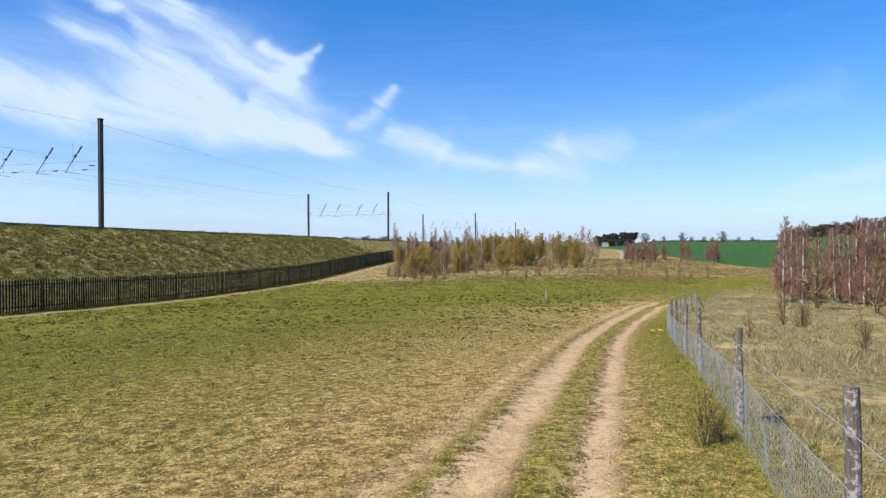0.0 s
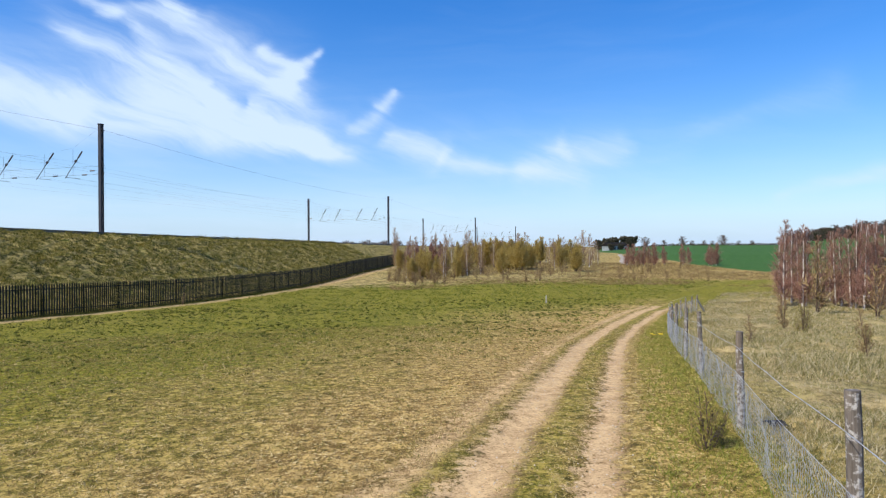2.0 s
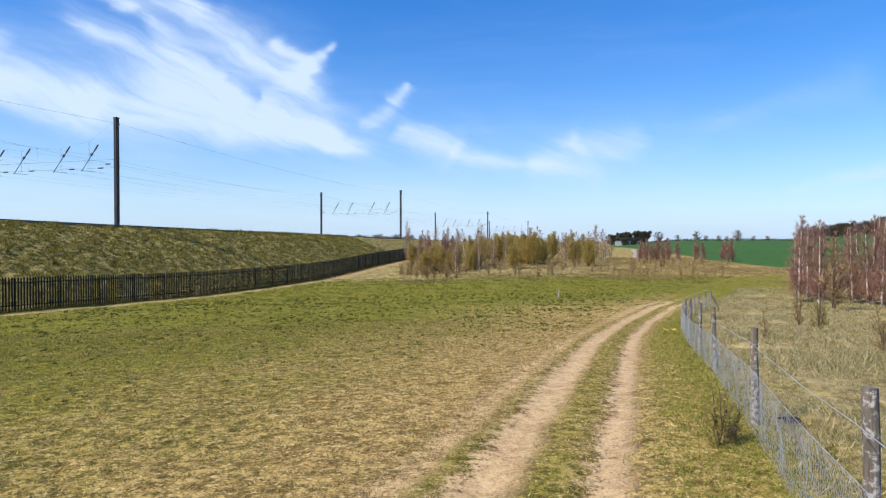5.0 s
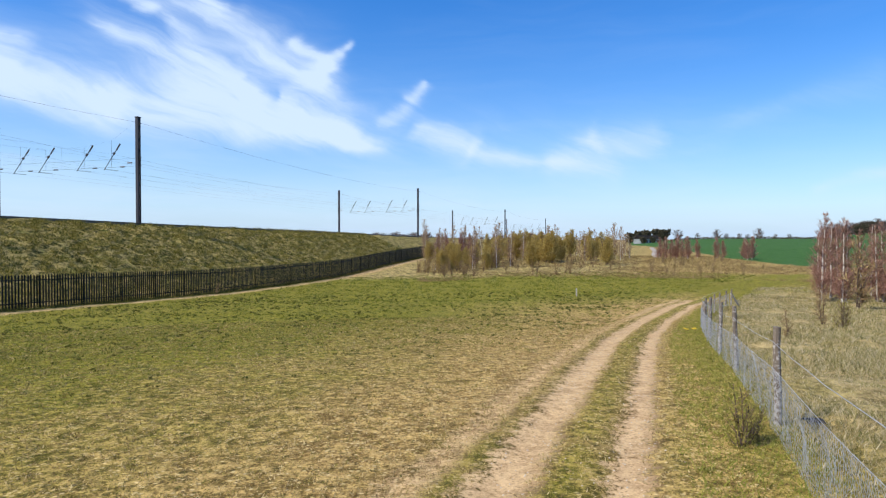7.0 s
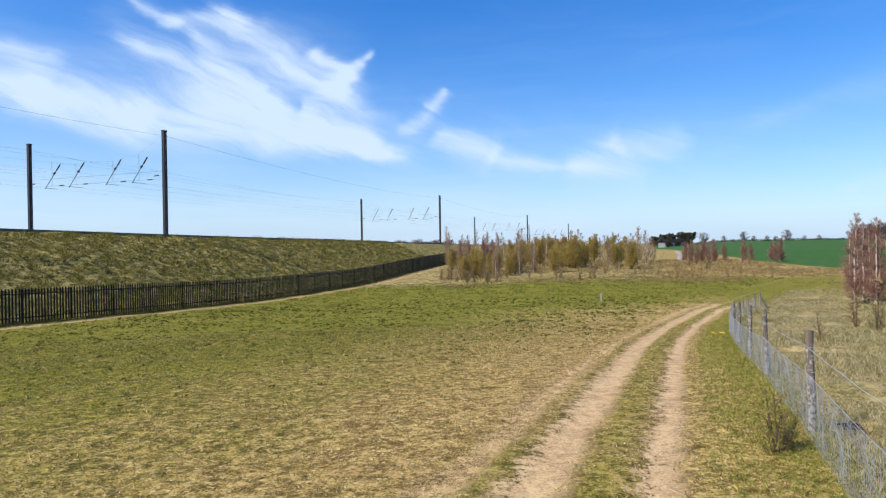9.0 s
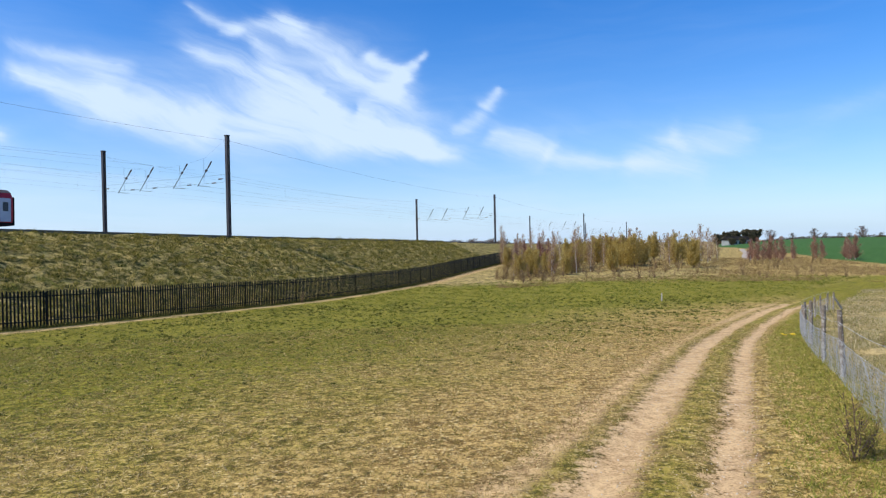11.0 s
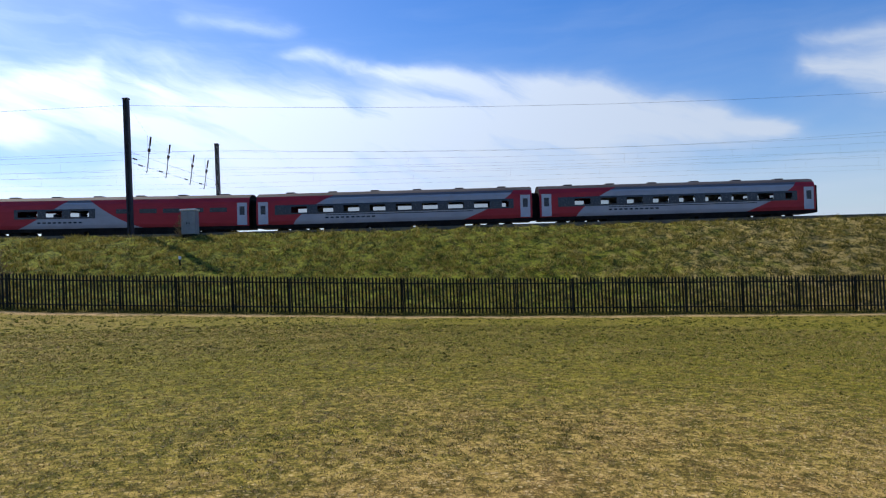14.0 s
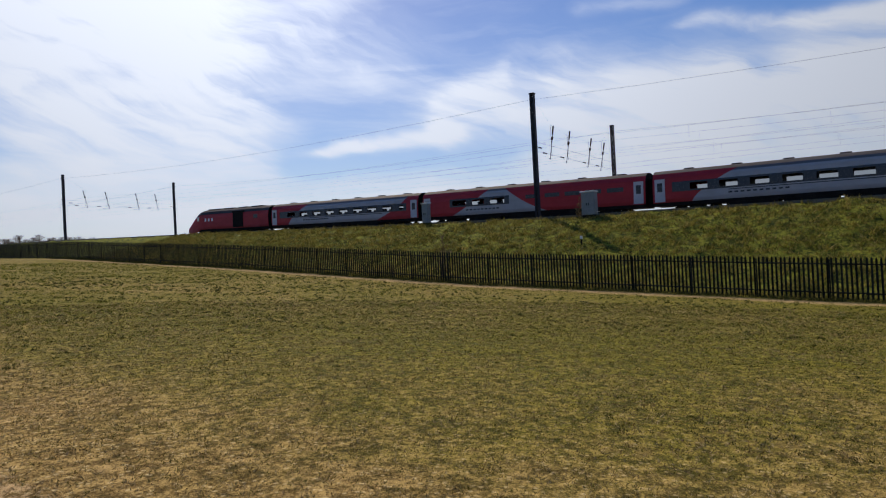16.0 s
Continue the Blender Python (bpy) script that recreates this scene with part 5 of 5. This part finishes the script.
# ---- grass, weeds and stones ----
def sward(name, mat, label, category, x, y, n, height, width, wide, lean, seed):
    """Many tufts as one mesh: n pointed blades about each spot; sizes are numbers or one per spot."""
    rng = np.random.default_rng(seed)
    z = on_ground(x, y)
    rep = lambda v: np.repeat(np.broadcast_to(np.asarray(v, float), x.shape), n)
    h = rep(height) * rng.uniform(0.5, 1.25, len(x) * n)
    w = rep(width) * rng.uniform(0.6, 1.3, len(h))
    bx, by = rep(x) + rng.normal(0, 1, len(h)) * rep(wide), rep(y) + rng.normal(0, 1, len(h)) * rep(wide)
    bz = rep(z) - 0.006
    a, b = rng.uniform(0, 2 * np.pi, len(h)), rng.uniform(0, 2 * np.pi, len(h))
    out = h * rep(lean) * rng.uniform(0.3, 1.5, len(h))
    sx, sy = np.cos(b) * w, np.sin(b) * w
    left = np.stack([bx - sx, by - sy, bz], -1)
    right = np.stack([bx + sx, by + sy, bz], -1)
    tip = np.stack([bx + np.cos(a) * out, by + np.sin(a) * out, bz + h], -1)
    verts = np.stack([left, right, tip], 1).reshape(-1, 3)
    me = bpy.data.meshes.new(name)
    m = len(h)
    me.vertices.add(3 * m)
    me.loops.add(3 * m)
    me.polygons.add(m)
    me.vertices.foreach_set("co", verts.astype(np.float32).ravel())
    me.loops.foreach_set("vertex_index", np.arange(3 * m, dtype=np.int32))
    me.polygons.foreach_set("loop_start", np.arange(0, 3 * m, 3, dtype=np.int32))
    me.materials.append(mat)
    me.update(calc_edges=True)
    return tagged(part(name, me, mat), label, category, kind="stuff")


def drift(x, y, scale, seed):
    """Smooth patchiness between about -1 and 1."""
    rng = np.random.default_rng(seed)
    v = np.zeros_like(x)
    for k in range(9):
        a, f = rng.uniform(0, 2 * np.pi), scale * rng.uniform(0.5, 2.2)
        v += np.sin((x * math.cos(a) + y * math.sin(a)) * f + rng.uniform(0, 6.3))
    return v / 4.5


def fan(rng, n, r0, r1, power, az0, az1):
    r, az = r0 + (r1 - r0) * rng.random(n) ** power, np.radians(rng.uniform(az0, az1, n))
    return -np.sin(az) * r, np.cos(az) * r, r


def build_grass():
    rnd, rng = random.Random(77), np.random.default_rng(77)

    def tuft(st, x, y, z, n, h, wide, lean, stout=1.0):
        for k in range(n):
            a = rnd.uniform(0, 2 * math.pi)
            o = Vector((x + rnd.gauss(0, wide), y + rnd.gauss(0, wide), z - 0.01))
            hh = h * rnd.uniform(0.5, 1.2)
            tip = o + Vector((math.cos(a) * lean * hh, math.sin(a) * lean * hh, hh))
            st.sliver(o, tip, (hh * 0.022 + 0.0016) * stout, rnd)

    # grazed turf: straw litter where it is dry, green blades elsewhere
    x, y, r = fan(rng, 190000, 2.0, 26.0, 1.1, -44, 152)
    q, (s, d) = lateral(x, y), along(x, y)
    keep = (np.abs(q + 0.62) > 0.17 + 0.14 * rng.random(len(x))) & (np.abs(q - 0.34) > 0.12 + 0.12 * rng.random(len(x))) & (q < 1.9) & (d < fence_d(s) - 2.0)
    x, y, r, q = x[keep], y[keep], r[keep], q[keep]
    straw = rng.random(len(x)) < on_ground(x, y, "dry") + 0.18 * drift(x, y, 0.9, 1) + 0.12 * drift(x, y, 4.0, 2)
    straw &= (q < 1.0) | (rng.random(len(x)) < 0.3)
    for name, mat, pick, lab in (("straw_litter", STRAW, straw, "bleached straw litter in the grazed turf"), ("short_grass", GRASS, ~straw, "short grazed green turf blades over the field")):
        sward(name, mat, lab, "grass", x[pick], y[pick], 4, 0.014 + 0.0007 * r[pick] + 0.012 * rng.random(pick.sum()), 0.0026 + 0.00045 * r[pick], 0.025, 1.3, 3)
    # dark rosettes scattered singly over the middle of the field
    x, y, r = fan(rng, 15000, 10.0, 44.0, 0.62, -16, 152)
    q, (s, d) = lateral(x, y), along(x, y)
    keep = (d < fence_d(s) - 2.2) & (q < -1.6) & (rng.random(len(x)) < 0.30 + 0.22 * drift(x, y, 0.5, 4))
    sward("field_rosettes", ROSETTE, "dark weed rosettes scattered over the grazed field", "weeds", x[keep], y[keep], 11, 0.015 + 0.0013 * r[keep] + 0.03 * rng.random(keep.sum()) ** 2, 0.006 + 0.0006 * r[keep], 0.02 + 0.055 * rng.random(keep.sum()) ** 2, 1.0, 6)
    # poached strip of clumps and dead tussocks
    x, y, r = fan(rng, 420, 6.2, 8.6, 1.0, 62, 100)
    for name, mat, lab, pick in (("poached_clumps", ROSETTE, "dark trodden clumps in the turf", slice(0, 190)), ("dead_tussocks", STRAW, "pale dead tussocks in trodden turf", slice(190, 420))):
        sward(name, mat, lab, "weeds", x[pick], y[pick], 12, 0.028, 0.007, 0.035, 1.0, 21)
    # one dark green patch of weed close by
    cx, cy = at_bearing(48.0, 4.75)
    sward("weed_patch", ROSETTE, "low dark green weed patch in dry turf", "weeds", cx + rng.normal(0, 0.15, 90), cy + rng.normal(0, 0.10, 90), 8, 0.03, 0.006, 0.03, 1.0, 22)
    # thicker turf further off
    x, y, r = fan(rng, 100000, 14.0, 66.0, 0.8, -30, 152)
    q, (s, d) = lateral(x, y), along(x, y)
    keep = (d < fence_d(s) - 1.9) & (q < -1.5) & (drift(x, y, 1.3, 7) + rng.normal(0, 0.6, len(x)) > 0.0)
    sward("turf_tufts", GREEN_GRASS, "clumpy green and straw turf over the field", "grass", x[keep], y[keep], 5, 0.018 + 0.0012 * r[keep] + 0.03 * rng.random(keep.sum()) ** 2, 0.004 + 0.0004 * r[keep], 0.07, 1.0, 8)
    # rank verge between the ruts and the stock fence
    y = rng.uniform(2.0, 34, 9000)
    x = track_x(y) + rng.uniform(0.80, 2.0, 9000) / 0.95
    sward("verge_weeds", WEED, "rank green verge weeds beside the ruts", "grass", x, y, 7, 0.02 + 0.07 * rng.random(9000) ** 2.5, 0.005, 0.05, 1.2, 9)
    # bleached pasture beyond the stock fence
    y = 1.2 + 44 * rng.random(26000) ** 1.2
    x = track_x(y) + 2.0 + rng.random(26000) ** 1.1 * (4 + y * 0.62)
    tall = np.clip(0.55 + 0.5 * drift(x, y, 0.9, 11), 0.2, 1.1)
    sward("dead_grass", DRY_GRASS, "tall bleached dead grass in the pasture", "grass", x, y, 14, (0.07 + 0.15 * rng.random(26000)) * tall * np.minimum(1.0, 0.45 + y / 20), 0.0026 + 0.00035 * y, 0.10, 0.9, 12)
    # tussocks on the bank: tawny ones, and dark ones added as shade between them
    for name, mat, n, blades, lab in (("bank_grass", BANK_GRASS, 13000, 16, "tussocky dry grass on the railway bank"), ("bank_weeds", ROSETTE, 4200, 12, "dark green tufts added as shade between tussocks on the railway bank")):
        s = rng.uniform(-70, 96, n)
        x, y = world_xy(s, fence_d(s) + rng.uniform(0.3, 13.8, n))
        sward(name, mat, lab, "grass", x, y, blades, rng.uniform(0.10, 0.34, n), 0.024, 0.16, 1.0, 13)
    s = rng.uniform(-75, 110, 6500)
    x, y = world_xy(s, fence_d(s) + rng.normal(-0.1, 0.32, 6500))
    sward("fence_weeds", ROSETTE, "dark rank weeds at the foot of the palings", "weeds", x, y, 8, rng.uniform(0.07, 0.26, 6500), 0.013, 0.09, 0.8, 14)
    x, y, r = fan(rng, 18000, 57.0, 112.0, 1.0, -34, 5)
    s, d = along(x, y)
    keep = (d < fence_d(s) - 1.5) & (r < np.interp(np.degrees(np.arctan2(x, y)), (13, 17, 22, 26, 34), (150, 140, 98, 82, 78)) + rng.normal(0, 2.0, len(x))) & (drift(x, y, 0.35, 16) + rng.normal(0, 0.4, len(x)) + (r - 57) / 30 > 0.25)
    sward("dead_scrub", SCRUB, "brown dead grass and scrub below the young trees", "scrub", x[keep], y[keep], 10, rng.uniform(0.05, 0.24, keep.sum()), 0.022, 0.25, 1.0, 15)
    # flints lying in the ruts
    v, f = [], []
    for k in range(900):
        y = rnd.uniform(2.5, 20)
        q = rnd.choice((-0.60, 0.34)) + rnd.gauss(0, 0.17)
        x = float(track_x(y)) + q / 0.95
        r = rnd.uniform(0.004, 0.012)
        z = float(on_ground(x, y))
        b = len(v)
        v += [(x + r * rnd.uniform(0.6, 1.3), y, z), (x, y + r * rnd.uniform(0.6, 1.3), z), (x - r, y, z), (x, y - r, z), (x + rnd.gauss(0, 0.003), y, z + r * 1.1), (x, y, z - r)]
        f += [(b, b + 1, b + 4), (b + 1, b + 2, b + 4), (b + 2, b + 3, b + 4), (b + 3, b, b + 4)]
    tagged(part("flints", mesh("flints", v, f, STONE), STONE), "small pale flints scattered in the ruts", "stones", kind="stuff")
    # dandelion by the fence
    flower = tagged(new("dandelion_clump"), "clump of yellow dandelions beside the stock fence", "flower")
    x, y = 6.3, 18.6
    bm = bmesh.new()
    for k in range(7):
        o = Vector((x + rnd.gauss(0, 0.09), y + rnd.gauss(0, 0.09), ground_z(x, y) + 0.12 + rnd.random() * 0.05))
        rod(bm, o, o + Vector((0, 0, 0.025)), 0.014, 8, 0.045)
    part("flower_heads", bm, YELLOW, flower)
    st = Strands()
    tuft(st, x, y, ground_z(x, y), 40, 0.16, 0.07, 0.6)
    part("leaves", st.mesh("leaves", WEED), WEED, flower)
    # marker stake in the dip
    stake = tagged(new("marker_stake"), "pale wooden marker stake standing in the grass", "stake")
    x, y = at_bearing(-9.3, 40.5)
    part("shaft", boxed(x - 0.035, x + 0.035, y - 0.035, y + 0.035, ground_z(x, y) - 0.2, ground_z(x, y) + 0.5, bevel=0.01), POSTWOOD, stake)


def build_marker():
    post = tagged(new("bank_marker"), "small white marker post on the railway bank", "marker post")
    x, y, z = spot(-16.5, 38.6)
    part("shaft", boxed(x - 0.04, x + 0.04, y - 0.04, y + 0.04, z - 0.2, z + 0.35), UNDER, post)
    part("plate", boxed(x - 0.06, x + 0.06, y - 0.08, y + 0.08, z + 0.35, z + 0.55, bevel=0.02), WHITE, post, "white marker plate")


# ---- far farm ----
def build_farm():
    house = tagged(new("farm_building"), "far pale building with dark roof among trees", "building")
    x, y = at_bearing(-15.3, 285)
    house.matrix_basis = pose(x, y, ground_z(x, y) - 0.4, 0, 0, 25) @ Matrix.Diagonal((0.75, 0.75, 0.75, 1))
    part("wall", boxed(-7, 7, -3, 3, -0.3, 3.0, bevel=0.02), CABINET, house)
    bm = bmesh.new()
    vs = [bm.verts.new(p) for p in ((-7.4, -3.4, 2.9), (7.4, -3.4, 2.9), (7.4, 3.4, 2.9), (-7.4, 3.4, 2.9), (-7.4, 0, 5.0), (7.4, 0, 5.0))]
    for fidx in ((0, 1, 5, 4), (2, 3, 4, 5), (0, 4, 3), (1, 2, 5), (0, 3, 2, 1)):
        bm.faces.new([vs[i] for i in fidx])
    part("roof", bm, UNDER, house, "dark pitched roof")
    for k in range(5):
        w = part("window", boxed(-6.1 + k * 2.7, -4.7 + k * 2.7, -3.06, -2.98, 0.8, 2.3), BAND, house)
        part("frame", boxed(-6.2 + k * 2.7, -4.6 + k * 2.7, -3.04, -2.99, 2.3, 2.42), CABLID, w)


def build_lane():
    """Pale lane climbing beside the green field."""
    v, f = [], []
    rs = np.linspace(104, 176, 24)
    for i, r in enumerate(rs):
        az = -16.1 + 0.35 * (i / 23) + 0.08 * math.sin(i * 0.4)
        x, y = at_bearing(az, r)
        for o in (-0.6, 0.6):
            v.append((x + o, y, ground_z(x + o, y) + 0.06))
        if i:
            q = 2 * i
            f.append((q - 2, q - 1, q + 1, q))
    tagged(part("lane", mesh("lane", v, f, SANDY), SANDY), "pale sandy lane beside the green field", "lane", kind="structure")


def build_hedge():
    """Low dark hedge along the crest of the green field."""
    rnd, st = random.Random(8), Strands()
    for k in range(5200):
        x, y = at_bearing(rnd.uniform(-30.5, -17.2), rnd.uniform(330, 333))
        st.leaf(Vector((x, y, ground_z(x, y) + rnd.random() ** 1.4 * (0.9 + 0.5 * noise.noise(Vector((x * 0.2, y * 0.2, 0)))))), rnd.uniform(0.12, 0.3), rnd)
    tagged(part("hedge", st.mesh("hedge", DARK_LEAF), DARK_LEAF), "low dark hedge along the far field crest", "hedge", kind="stuff")


build_stock_fence()
build_hedge()
build_lane()
build_trees()
build_farm()
build_marker()
build_grass()
